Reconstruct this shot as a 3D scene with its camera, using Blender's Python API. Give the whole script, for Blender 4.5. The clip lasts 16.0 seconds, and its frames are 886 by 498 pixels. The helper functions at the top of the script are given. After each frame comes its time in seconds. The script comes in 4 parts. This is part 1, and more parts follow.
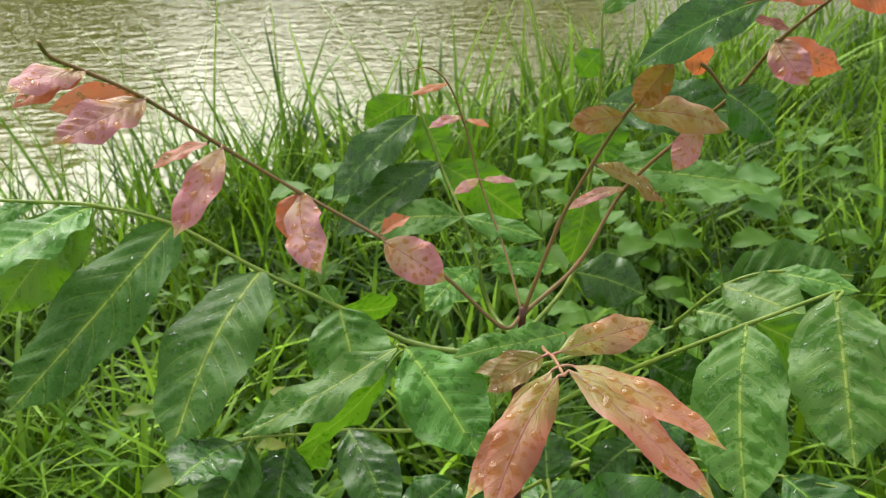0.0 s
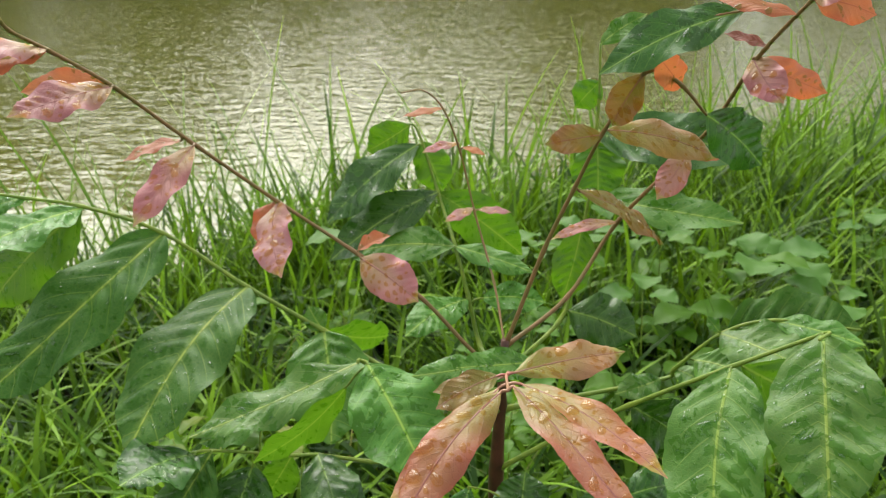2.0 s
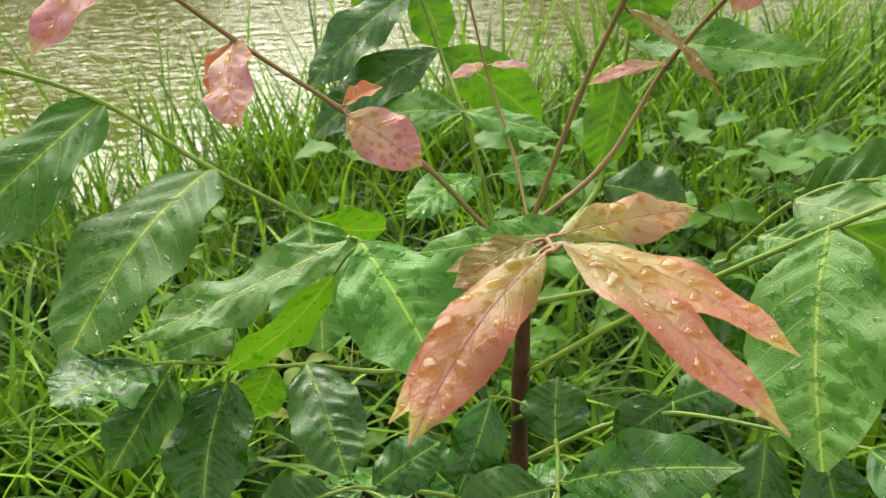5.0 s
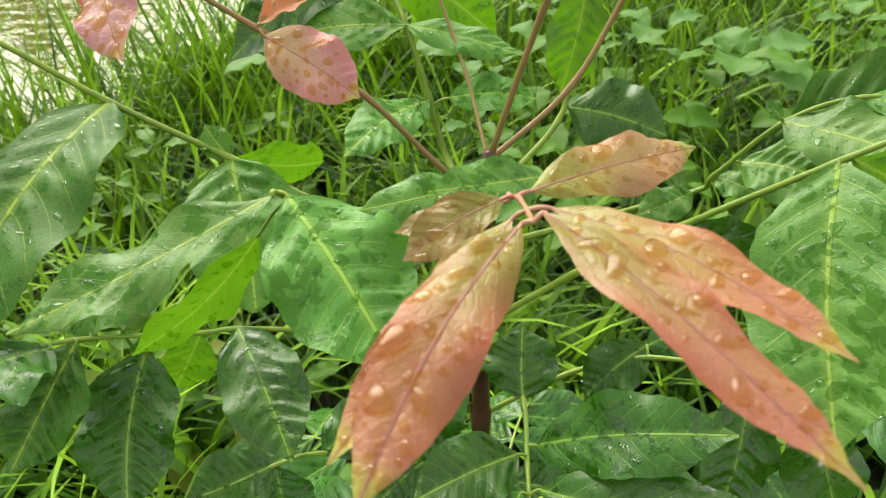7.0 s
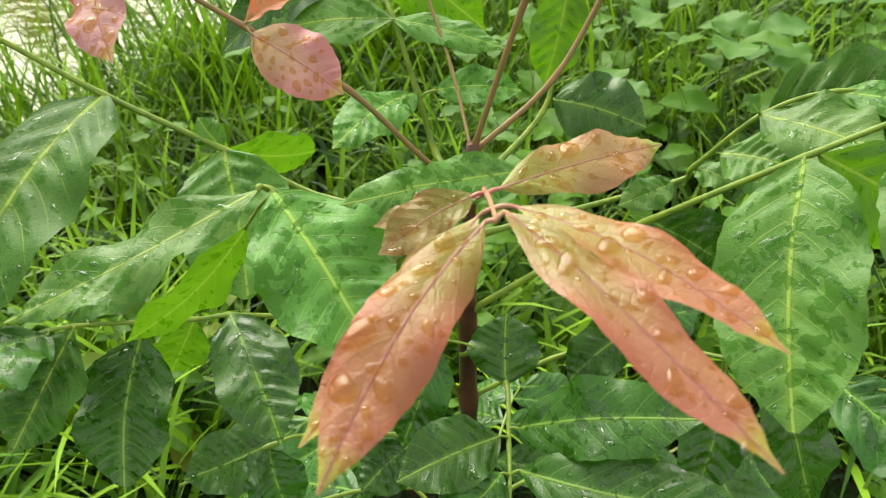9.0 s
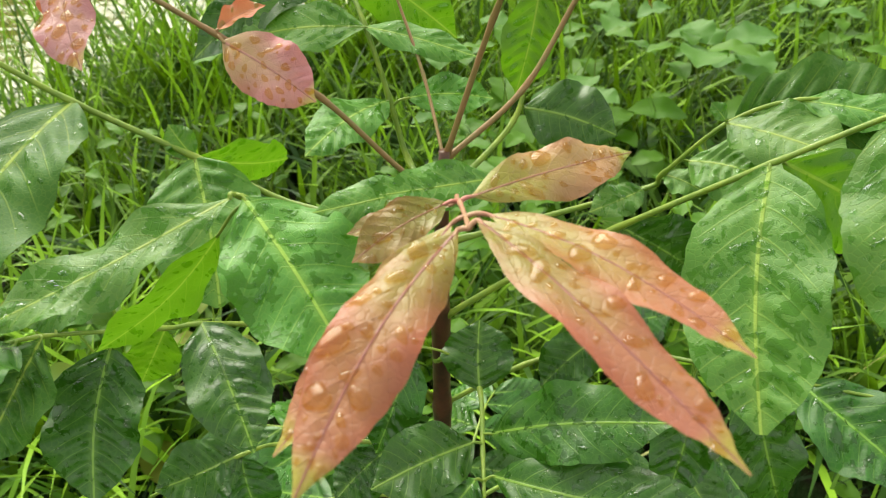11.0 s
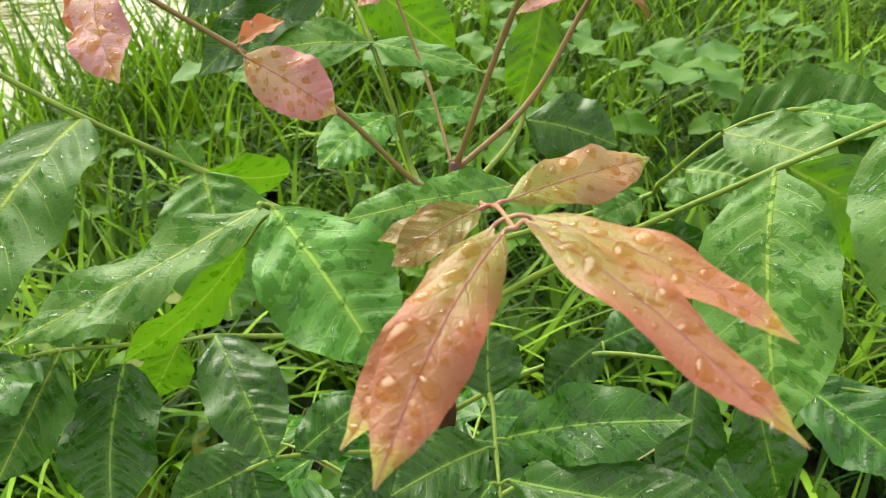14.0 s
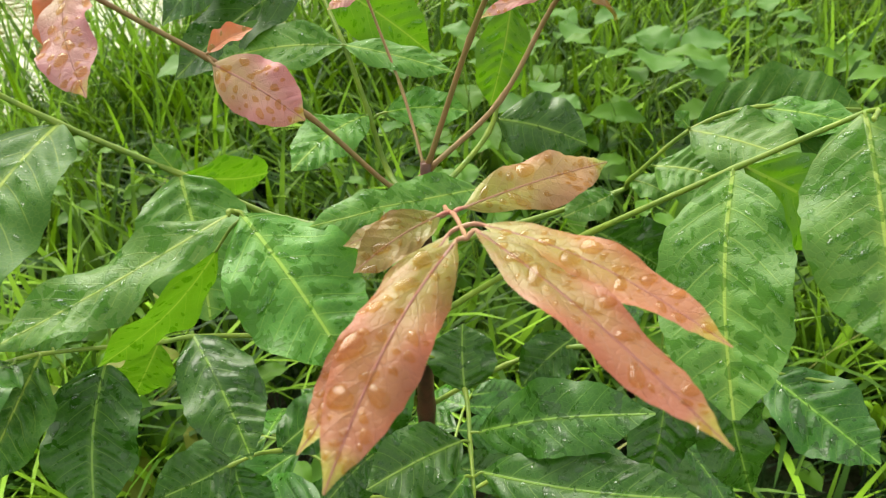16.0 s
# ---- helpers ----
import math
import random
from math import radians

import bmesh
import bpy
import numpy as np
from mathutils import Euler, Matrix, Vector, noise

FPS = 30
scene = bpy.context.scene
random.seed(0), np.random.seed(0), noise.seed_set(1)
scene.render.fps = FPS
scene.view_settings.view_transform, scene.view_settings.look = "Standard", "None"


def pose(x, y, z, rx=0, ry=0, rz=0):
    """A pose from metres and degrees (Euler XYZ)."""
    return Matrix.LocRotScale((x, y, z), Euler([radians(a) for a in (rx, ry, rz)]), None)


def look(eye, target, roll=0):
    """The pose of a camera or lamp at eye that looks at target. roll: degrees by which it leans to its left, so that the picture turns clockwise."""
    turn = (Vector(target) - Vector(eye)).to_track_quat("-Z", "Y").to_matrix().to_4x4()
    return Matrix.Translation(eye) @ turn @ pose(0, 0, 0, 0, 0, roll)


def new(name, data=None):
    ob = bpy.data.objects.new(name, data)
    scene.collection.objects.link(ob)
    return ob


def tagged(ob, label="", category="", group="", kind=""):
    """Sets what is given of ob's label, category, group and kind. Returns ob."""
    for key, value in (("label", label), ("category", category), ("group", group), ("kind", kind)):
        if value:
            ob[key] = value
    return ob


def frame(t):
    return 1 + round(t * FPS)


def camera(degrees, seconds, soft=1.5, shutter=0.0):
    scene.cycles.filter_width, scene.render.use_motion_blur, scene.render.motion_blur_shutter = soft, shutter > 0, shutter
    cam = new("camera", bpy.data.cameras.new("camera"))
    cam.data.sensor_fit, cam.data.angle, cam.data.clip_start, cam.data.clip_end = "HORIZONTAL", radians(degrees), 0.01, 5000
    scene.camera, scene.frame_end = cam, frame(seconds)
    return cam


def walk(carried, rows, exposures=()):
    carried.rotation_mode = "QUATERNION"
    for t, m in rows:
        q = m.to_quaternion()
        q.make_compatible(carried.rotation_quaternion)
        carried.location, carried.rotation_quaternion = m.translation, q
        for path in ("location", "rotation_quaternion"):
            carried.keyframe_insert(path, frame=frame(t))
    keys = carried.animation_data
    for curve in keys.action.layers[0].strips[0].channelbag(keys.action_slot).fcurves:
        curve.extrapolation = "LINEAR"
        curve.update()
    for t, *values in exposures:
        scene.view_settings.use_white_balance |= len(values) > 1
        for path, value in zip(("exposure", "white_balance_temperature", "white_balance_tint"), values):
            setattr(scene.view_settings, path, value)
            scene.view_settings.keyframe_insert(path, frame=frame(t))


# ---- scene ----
cam = camera(60.0, 16.0, soft=1.1)
cam.data.dof.use_dof, cam.data.dof.focus_distance, cam.data.dof.aperture_fstop = True, 0.41, 21.0
PATH = [
    (0, (0.0620, -0.0003, 1.1711), (-0.031, 1.724, 0.162), -1.53),
    (0.5, (0.0833, 0.0001, 1.1434), (-0.122, 1.797, 0.290), -0.65),
    (1, (0.1123, -0.0082, 1.1444), (-0.147, 1.783, 0.293), -0.90),
    (1.5, (0.1061, -0.0040, 1.1366), (-0.131, 1.786, 0.276), 0.08),
    (2, (0.1191, -0.0000, 1.1333), (-0.130, 1.795, 0.287), -0.10),
    (2.5, (0.1096, 0.0258, 1.1462), (-0.096, 1.810, 0.267), 0.24),
    (3, (0.0908, 0.0585, 1.1756), (-0.075, 1.792, 0.192), -0.95),
    (3.5, (0.1083, 0.0516, 1.1619), (-0.111, 1.779, 0.178), 0.00),
    (3.7, (0.0934, 0.0322, 1.1378), (-0.103, 1.799, 0.222), 0.22),
    (5.8, (0.1022, 0.1317, 1.0334), (-0.142, 1.783, -0.068), -3.44),
    (6, (0.0992, 0.1438, 1.0308), (-0.101, 1.784, -0.096), -3.51),
    (6.5, (0.0882, 0.1600, 1.0275), (-0.033, 1.760, -0.166), -1.65),
    (7, (0.0921, 0.1449, 1.0300), (-0.001, 1.733, -0.183), -1.70),
    (7.5, (0.1051, 0.1297, 1.0303), (-0.006, 1.712, -0.188), -1.89),
    (8, (0.1084, 0.1405, 1.0375), (-0.010, 1.707, -0.200), -2.10),
    (8.2, (0.1054, 0.1355, 1.0404), (-0.012, 1.701, -0.198), -3.10),
    (8.5, (0.0981, 0.1307, 1.0325), (-0.016, 1.713, -0.185), -1.68),
    (9, (0.1035, 0.1375, 1.0415), (0.000, 1.695, -0.209), -1.93),
    (11.3, (0.1035, 0.1364, 1.0435), (0.075, 1.707, -0.195), -0.59),
    (11.5, (0.0998, 0.1373, 1.0527), (0.072, 1.708, -0.185), -0.70),
    (12, (0.0677, 0.1305, 1.0565), (0.062, 1.708, -0.172), -0.11),
    (12.5, (0.0758, 0.1334, 1.0563), (0.050, 1.700, -0.187), -1.00),
    (13, (0.0737, 0.1325, 1.0534), (0.082, 1.708, -0.179), 0.17),
    (13.5, (0.0868, 0.1374, 1.0531), (0.081, 1.703, -0.192), -0.73),
    (14, (0.0784, 0.1256, 1.0440), (0.131, 1.725, -0.155), 0.37),
    (14.5, (0.0804, 0.1286, 1.0461), (0.134, 1.714, -0.171), 0.45),
    (15, (0.0794, 0.1256, 1.0450), (0.136, 1.716, -0.166), -0.05),
    (15.5, (0.0824, 0.1195, 1.0458), (0.150, 1.714, -0.160), 0.35),
    (16, (0.0917, 0.1222, 1.0556), (0.155, 1.700, -0.172), -0.17),
]
walk(cam, [(t, look(eye, target, roll)) for t, eye, target, roll in PATH], [(0, 1.13, 6800, 6), (3.7, 1.13, 6800, 6), (5.8, 1.50, 7300, -1), (16, 1.50, 7300, -1)])

# ---- light: an overcast tropical day ----
sky_world = bpy.data.worlds.new("overcast_sky")
scene.world = sky_world
sky_world.use_nodes = True
wn, wl = sky_world.node_tree.nodes, sky_world.node_tree.links
sky = wn.new("ShaderNodeTexSky")
sky.sky_type, sky.sun_disc = "NISHITA", False
sky.sun_elevation, sky.sun_rotation = radians(40), radians(-30)
sky.air_density, sky.dust_density, sky.ozone_density = 1.0, 2.5, 1.0
grey = wn.new("ShaderNodeHueSaturation")
grey.inputs["Saturation"].default_value = 0.12
wl.new(sky.outputs[0], grey.inputs["Color"])
cloud = wn.new("ShaderNodeMix")
cloud.data_type = "RGBA"
cloud.inputs[0].default_value = 0.35
cloud.inputs[7].default_value = (5.0, 5.2, 5.3, 1)
wl.new(grey.outputs[0], cloud.inputs[6])
wl.new(cloud.outputs[2], wn["Background"].inputs["Color"])
wn["Background"].inputs["Strength"].default_value = 0.118
sun_lamp = bpy.data.lights.new("sun", "SUN")
sun_lamp.energy, sun_lamp.angle, sun_lamp.color = 1.5, radians(56), (1.0, 0.97, 0.92)
new("sun", sun_lamp).matrix_world = look((-2.4, 5.2, 5.4), (0, 0, 0))


# ---- materials ----
def material(name):
    m = bpy.data.materials.new(name)
    m.use_nodes = True
    return m, m.node_tree.nodes, m.node_tree.links, m.node_tree.nodes["Principled BSDF"]


def math_node(n, l, op, a, b=None, c=None):
    node = n.new("ShaderNodeMath")
    node.operation = op
    for i, v in enumerate((a, b, c)):
        if v is None:
            continue
        if isinstance(v, (int, float)):
            node.inputs[i].default_value = v
        else:
            l.new(v, node.inputs[i])
    return node.outputs[0]


def mix_colour(n, l, fac, a, b, blend="MIX"):
    node = n.new("ShaderNodeMix")
    node.data_type, node.blend_type = "RGBA", blend
    for socket, v in ((node.inputs[0], fac), (node.inputs[6], a), (node.inputs[7], b)):
        if isinstance(v, (int, float)):
            socket.default_value = v
        elif isinstance(v, tuple):
            socket.default_value = (*v, 1)
        else:
            l.new(v, socket)
    return node.outputs[2]


def smooth(n, l, value, low, high, out_low=0.0, out_high=1.0):
    node = n.new("ShaderNodeMapRange")
    node.interpolation_type = "SMOOTHSTEP"
    l.new(value, node.inputs[0])
    for i, v in enumerate((low, high, out_low, out_high)):
        node.inputs[i + 1].default_value = v
    return node.outputs[0]


def noise_node(n, l, scale, detail=3.0, coords=None, distortion=0.0):
    node = n.new("ShaderNodeTexNoise")
    node.inputs["Scale"].default_value, node.inputs["Detail"].default_value = scale, detail
    node.inputs["Distortion"].default_value = distortion
    if coords is None:
        coords = n.new("ShaderNodeTexCoord").outputs["Object"]
    l.new(coords, node.inputs["Vector"])
    return node.outputs["Fac"]


def leaf_material(name, base, blotch, edge, rib, through_colour, rough=0.36, thin=0.3, wet=0.4, relief=0.5, gloss=0.5, veins=0.3, film_gloss=0.6, foot=None, reach=0.0, end=None):
    """A leaf blade: midrib and side veins follow the blade's own relief; blotches, wet patches and light through it."""
    m, n, l, b = material(name)
    uv = n.new("ShaderNodeUVMap")
    uv.uv_map = "blade"
    sep = n.new("ShaderNodeSeparateXYZ")
    l.new(uv.outputs[0], sep.inputs[0])
    along, side = sep.outputs[0], math_node(n, l, "ABSOLUTE", math_node(n, l, "MULTIPLY_ADD", sep.outputs[1], 2.0, -1.0))
    rows = n.new("ShaderNodeAttribute")
    rows.attribute_name = "vein_row"
    phase = rows.outputs["Fac"]
    info = n.new("ShaderNodeObjectInfo")
    shift = n.new("ShaderNodeVectorMath")
    shift.operation = "MULTIPLY_ADD"
    l.new(n.new("ShaderNodeTexCoord").outputs["Object"], shift.inputs[0])
    shift.inputs[1].default_value = (1, 1, 1)
    l.new(info.outputs["Random"], shift.inputs[2])
    spot = shift.outputs[0]
    big, mid, fine = noise_node(n, l, 26, 4, spot), noise_node(n, l, 95, 3, spot), noise_node(n, l, 420, 2, spot)
    midrib = smooth(n, l, math_node(n, l, "ADD", side, math_node(n, l, "MULTIPLY", along, 0.012)), 0.020, 0.042, 1.0, 0.0)
    beside = smooth(n, l, side, 0.03, 0.16, 1.0, 0.0)
    tri = math_node(n, l, "ABSOLUTE", math_node(n, l, "SUBTRACT", math_node(n, l, "FRACT", phase), 0.5))
    vein = math_node(n, l, "MULTIPLY", smooth(n, l, tri, 0.012, 0.045, 1.0, 0.0), smooth(n, l, side, 0.55, 0.95, 1.0, 0.0))
    # the net of fine veins between the side veins
    net = n.new("ShaderNodeTexVoronoi")
    net.feature = "DISTANCE_TO_EDGE"
    net.inputs["Scale"].default_value = 330
    l.new(spot, net.inputs["Vector"])
    mesh_vein = smooth(n, l, net.outputs["Distance"], 0.0, 0.12, 1.0, 0.0)
    tone = mix_colour(n, l, smooth(n, l, big, 0.36, 0.66), base, blotch)
    tone = mix_colour(n, l, math_node(n, l, "MULTIPLY", smooth(n, l, math_node(n, l, "MULTIPLY_ADD", mid, 0.25, side), 0.5, 1.1), 0.8), tone, edge)
    if foot:
        tone = mix_colour(n, l, smooth(n, l, math_node(n, l, "ADD", along, math_node(n, l, "MULTIPLY_ADD", big, 0.5, math_node(n, l, "MULTIPLY", side, 0.22))), 0.36 + reach, 0.98 + reach, 0.97, 0.0), tone, foot)
    if end:
        tone = mix_colour(n, l, smooth(n, l, math_node(n, l, "MULTIPLY_ADD", mid, 0.1, along), 0.90, 1.0), tone, end)
    tone = mix_colour(n, l, math_node(n, l, "MULTIPLY", smooth(n, l, mid, 0.5, 0.72), 0.35), tone, blotch)
    tone = mix_colour(n, l, math_node(n, l, "MULTIPLY", mesh_vein, 0.09), tone, rib)
    tone = mix_colour(n, l, math_node(n, l, "MULTIPLY", vein, veins), tone, rib)
    tone = mix_colour(n, l, math_node(n, l, "MULTIPLY", beside, 0.2), tone, rib)
    tone = mix_colour(n, l, math_node(n, l, "MULTIPLY", midrib, 0.9), tone, rib)
    hsv = n.new("ShaderNodeHueSaturation")
    l.new(tone, hsv.inputs["Color"])
    l.new(math_node(n, l, "MULTIPLY_ADD", info.outputs["Random"], 0.36, 0.82), hsv.inputs["Value"])
    l.new(math_node(n, l, "MULTIPLY_ADD", info.outputs["Random"], 0.02, 0.49), hsv.inputs["Hue"])
    # rain wets the blade in ragged patches, mostly within one field between side veins
    zone = math_node(n, l, "ADD", smooth(n, l, noise_node(n, l, 24, 2, spot), 0.42, 0.62, 0.0, 0.12), math_node(n, l, "MULTIPLY", tri, 0.12))
    film = math_node(n, l, "MULTIPLY", smooth(n, l, math_node(n, l, "ADD", noise_node(n, l, 130, 3, spot, 0.5), zone), 0.645, 0.67), wet)
    l.new(mix_colour(n, l, math_node(n, l, "MULTIPLY", film, 0.8), hsv.outputs[0], (base[0] * 0.4, base[1] * 0.55, base[2] * 0.3)), b.inputs["Base Color"])
    dull = math_node(n, l, "MULTIPLY_ADD", mid, 0.16, rough - 0.08)
    l.new(math_node(n, l, "MULTIPLY", dull, math_node(n, l, "MULTIPLY_ADD", film, -0.7, 1.0)), b.inputs["Roughness"])
    l.new(math_node(n, l, "MULTIPLY_ADD", film, (film_gloss - 1) * gloss, gloss), b.inputs["Specular IOR Level"])
    height = math_node(n, l, "ADD", math_node(n, l, "MULTIPLY", vein, -0.2), math_node(n, l, "MULTIPLY", midrib, -0.6))
    height = math_node(n, l, "ADD", height, math_node(n, l, "MULTIPLY", smooth(n, l, tri, 0.0, 0.5), 0.3))
    height = math_node(n, l, "ADD", height, math_node(n, l, "MULTIPLY", mesh_vein, -0.12))
    height = math_node(n, l, "ADD", height, math_node(n, l, "MULTIPLY", fine, 0.16))
    height = math_node(n, l, "ADD", height, math_node(n, l, "MULTIPLY", mid, 0.7))
    height = math_node(n, l, "ADD", height, math_node(n, l, "MULTIPLY", film, 0.35))
    bump = n.new("ShaderNodeBump")
    bump.inputs["Strength"].default_value, bump.inputs["Distance"].default_value = relief, 0.0010
    l.new(height, bump.inputs["Height"])
    l.new(bump.outputs[0], b.inputs["Normal"])
    glow = n.new("ShaderNodeBsdfTranslucent")
    l.new(mix_colour(n, l, math_node(n, l, "MULTIPLY", midrib, 0.7), mix_colour(n, l, 0.35, through_colour, tone), rib), glow.inputs["Color"])
    mix = n.new("ShaderNodeMixShader")
    mix.inputs[0].default_value = thin
    l.new(b.outputs[0], mix.inputs[1])
    l.new(glow.outputs[0], mix.inputs[2])
    l.new(mix.outputs[0], n["Material Output"].inputs["Surface"])
    return m


green = leaf_material("green_blade", (0.112, 0.275, 0.040), (0.078, 0.212, 0.028), (0.083, 0.222, 0.028), (0.36, 0.52, 0.09), (0.18, 0.45, 0.02), 0.42, 0.2, gloss=0.46, relief=0.55, wet=0.85)
deep = leaf_material("deep_green_blade", (0.062, 0.182, 0.026), (0.044, 0.138, 0.020), (0.054, 0.16, 0.022), (0.34, 0.48, 0.08), (0.14, 0.38, 0.02), 0.50, 0.18, gloss=0.25, relief=0.5, wet=0.6)
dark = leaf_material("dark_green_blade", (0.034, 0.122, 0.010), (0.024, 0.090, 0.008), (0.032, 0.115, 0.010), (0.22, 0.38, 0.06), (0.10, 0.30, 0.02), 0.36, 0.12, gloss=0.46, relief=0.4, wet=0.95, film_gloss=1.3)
under = leaf_material("pale_green_blade", (0.085, 0.215, 0.013), (0.07, 0.18, 0.011), (0.085, 0.21, 0.013), (0.24, 0.36, 0.05), (0.16, 0.37, 0.01), 0.5, 0.45, wet=0.1, relief=0.3)
coral = leaf_material("coral_blade", (0.345, 0.165, 0.062), (0.37, 0.135, 0.080), (0.365, 0.105, 0.046), (0.34, 0.12, 0.11), (0.7, 0.24, 0.08), 0.33, 0.16, wet=0.0, relief=0.75, gloss=0.5, veins=0.07, foot=(0.25, 0.22, 0.036), end=(0.36, 0.34, 0.05))
bronze = leaf_material("bronze_blade", (0.20, 0.16, 0.030), (0.22, 0.145, 0.042), (0.24, 0.13, 0.042), (0.30, 0.12, 0.08), (0.45, 0.28, 0.03), 0.34, 0.2, wet=0.0, relief=0.8, gloss=0.5, veins=0.2, foot=(0.165, 0.165, 0.02))
pink = leaf_material("pink_blade", (0.52, 0.27, 0.26), (0.47, 0.18, 0.21), (0.47, 0.18, 0.20), (0.48, 0.22, 0.21), (0.8, 0.27, 0.16), 0.40, 0.18, wet=0.0, relief=0.8, gloss=0.32, veins=0.2, foot=(0.44, 0.31, 0.16), end=(0.46, 0.40, 0.12))
orange = leaf_material("orange_blade", (0.56, 0.18, 0.085), (0.54, 0.23, 0.09), (0.56, 0.15, 0.075), (0.48, 0.14, 0.06), (0.9, 0.22, 0.06), 0.4, 0.32, wet=0.1)
olive = leaf_material("olive_blade", (0.36, 0.235, 0.085), (0.38, 0.19, 0.10), (0.37, 0.16, 0.09), (0.36, 0.15, 0.11), (0.5, 0.28, 0.03), 0.33, 0.2, wet=0.0, relief=0.9, gloss=0.5, veins=0.16, foot=(0.235, 0.23, 0.034), reach=0.10, end=(0.30, 0.38, 0.05))
darkred = leaf_material("dark_red_blade", (0.24, 0.07, 0.05), (0.18, 0.05, 0.04), (0.26, 0.07, 0.05), (0.28, 0.1, 0.06), (0.4, 0.08, 0.03), 0.3, 0.2)


def stalk_material(name, colour, other, rough=0.4, scale=90):
    m, n, l, b = material(name)
    l.new(mix_colour(n, l, smooth(n, l, noise_node(n, l, scale, 4), 0.35, 0.65), colour, other), b.inputs["Base Color"])
    b.inputs["Roughness"].default_value = rough
    bump = n.new("ShaderNodeBump")
    bump.inputs["Strength"].default_value, bump.inputs["Distance"].default_value = 0.5, 0.0006
    l.new(noise_node(n, l, scale * 5, 3), bump.inputs["Height"])
    l.new(bump.outputs[0], b.inputs["Normal"])
    return m


redstalk = stalk_material("brown_red_stalk", (0.275, 0.155, 0.068), (0.22, 0.16, 0.056))
pinkstalk = stalk_material("pink_red_stalk", (0.46, 0.17, 0.14), (0.40, 0.22, 0.13))
greenstalk = stalk_material("yellow_green_stalk", (0.24, 0.33, 0.04), (0.16, 0.26, 0.035))
bark = stalk_material("wet_red_brown_bark", (0.11, 0.04, 0.025), (0.05, 0.022, 0.014), 0.35, 60)



def drop_material(name, tint):
    """A bead of rain: water tinted to imitate the deeper leaf colour seen through it, with a bright rim."""
    m, n, l, b = material(name)
    b.inputs["Transmission Weight"].default_value, b.inputs["IOR"].default_value = 1.0, 1.33
    b.inputs["Roughness"].default_value = 0.0
    clear = n.new("ShaderNodeBsdfTransparent")
    clear.inputs["Color"].default_value = (*tint, 1)
    body = n.new("ShaderNodeMixShader")
    body.inputs[0].default_value = 0.10
    l.new(clear.outputs[0], body.inputs[1])
    l.new(b.outputs[0], body.inputs[2])
    shine = n.new("ShaderNodeBsdfGlossy")
    shine.inputs["Roughness"].default_value = 0.03
    rim = n.new("ShaderNodeLayerWeight")
    rim.inputs["Blend"].default_value = 0.5
    skin = n.new("ShaderNodeMixShader")
    l.new(math_node(n, l, "MULTIPLY_ADD", math_node(n, l, "POWER", rim.outputs["Facing"], 4.0), 0.4, 0.045), skin.inputs[0])
    l.new(body.outputs[0], skin.inputs[1])
    l.new(shine.outputs[0], skin.inputs[2])
    l.new(skin.outputs[0], n["Material Output"].inputs["Surface"])
    return m


# tints paint in the darker, richer look of a leaf under water
amber_drop = drop_material("drop_on_red_leaf", (0.92, 0.79, 0.50))
green_tint_drop = drop_material("drop_on_green_leaf", (0.66, 0.82, 0.50))


def blade_material(name, low, high, through_colour, rough=0.4, thin=0.35):
    """Grass and weeds: every blade its own tone."""
    m, n, l, b = material(name)
    geo = n.new("ShaderNodeNewGeometry")
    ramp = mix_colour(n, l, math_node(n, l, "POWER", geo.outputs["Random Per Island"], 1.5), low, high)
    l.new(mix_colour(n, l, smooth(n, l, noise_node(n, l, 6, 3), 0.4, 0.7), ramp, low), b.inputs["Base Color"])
    b.inputs["Roughness"].default_value = rough
    b.inputs["Specular IOR Level"].default_value = 0.2
    glow = n.new("ShaderNodeBsdfTranslucent")
    glow.inputs["Color"].default_value = (*through_colour, 1)
    mix = n.new("ShaderNodeMixShader")
    mix.inputs[0].default_value = thin
    l.new(b.outputs[0], mix.inputs[1])
    l.new(glow.outputs[0], mix.inputs[2])
    l.new(mix.outputs[0], n["Material Output"].inputs["Surface"])
    return m


# the near-black low tone paints shade among the blades into the grass colour
grass_gap_shade = blade_material("grass_blade_gap_shade", (0.008, 0.040, 0.003), (0.31, 0.56, 0.035), (0.26, 0.50, 0.015), 0.5, 0.15)
grass_bright = blade_material("young_grass_blade", (0.06, 0.16, 0.012), (0.36, 0.60, 0.05), (0.30, 0.55, 0.03), 0.45, 0.25)
# near-black turf: the shade down between the tufts is put into its colour
gap_shade_turf = blade_material("turf_blade_gap_shade", (0.005, 0.02, 0.002), (0.014, 0.05, 0.004), (0.04, 0.11, 0.006), 0.6, 0.15)
grass_dry = blade_material("straw_blade", (0.24, 0.26, 0.08), (0.38, 0.38, 0.14), (0.4, 0.36, 0.12))
weed_yellow = blade_material("yellowing_weed_leaf", (0.07, 0.16, 0.015), (0.26, 0.22, 0.035), (0.26, 0.26, 0.03), 0.5, 0.25)
broad_green = blade_material("broad_weed_leaf", (0.055, 0.155, 0.02), (0.12, 0.25, 0.04), (0.17, 0.36, 0.03), 0.45, 0.2)
weed_green = blade_material("weed_leaf", (0.04, 0.125, 0.009), (0.13, 0.265, 0.02), (0.24, 0.5, 0.03), 0.45, 0.25)

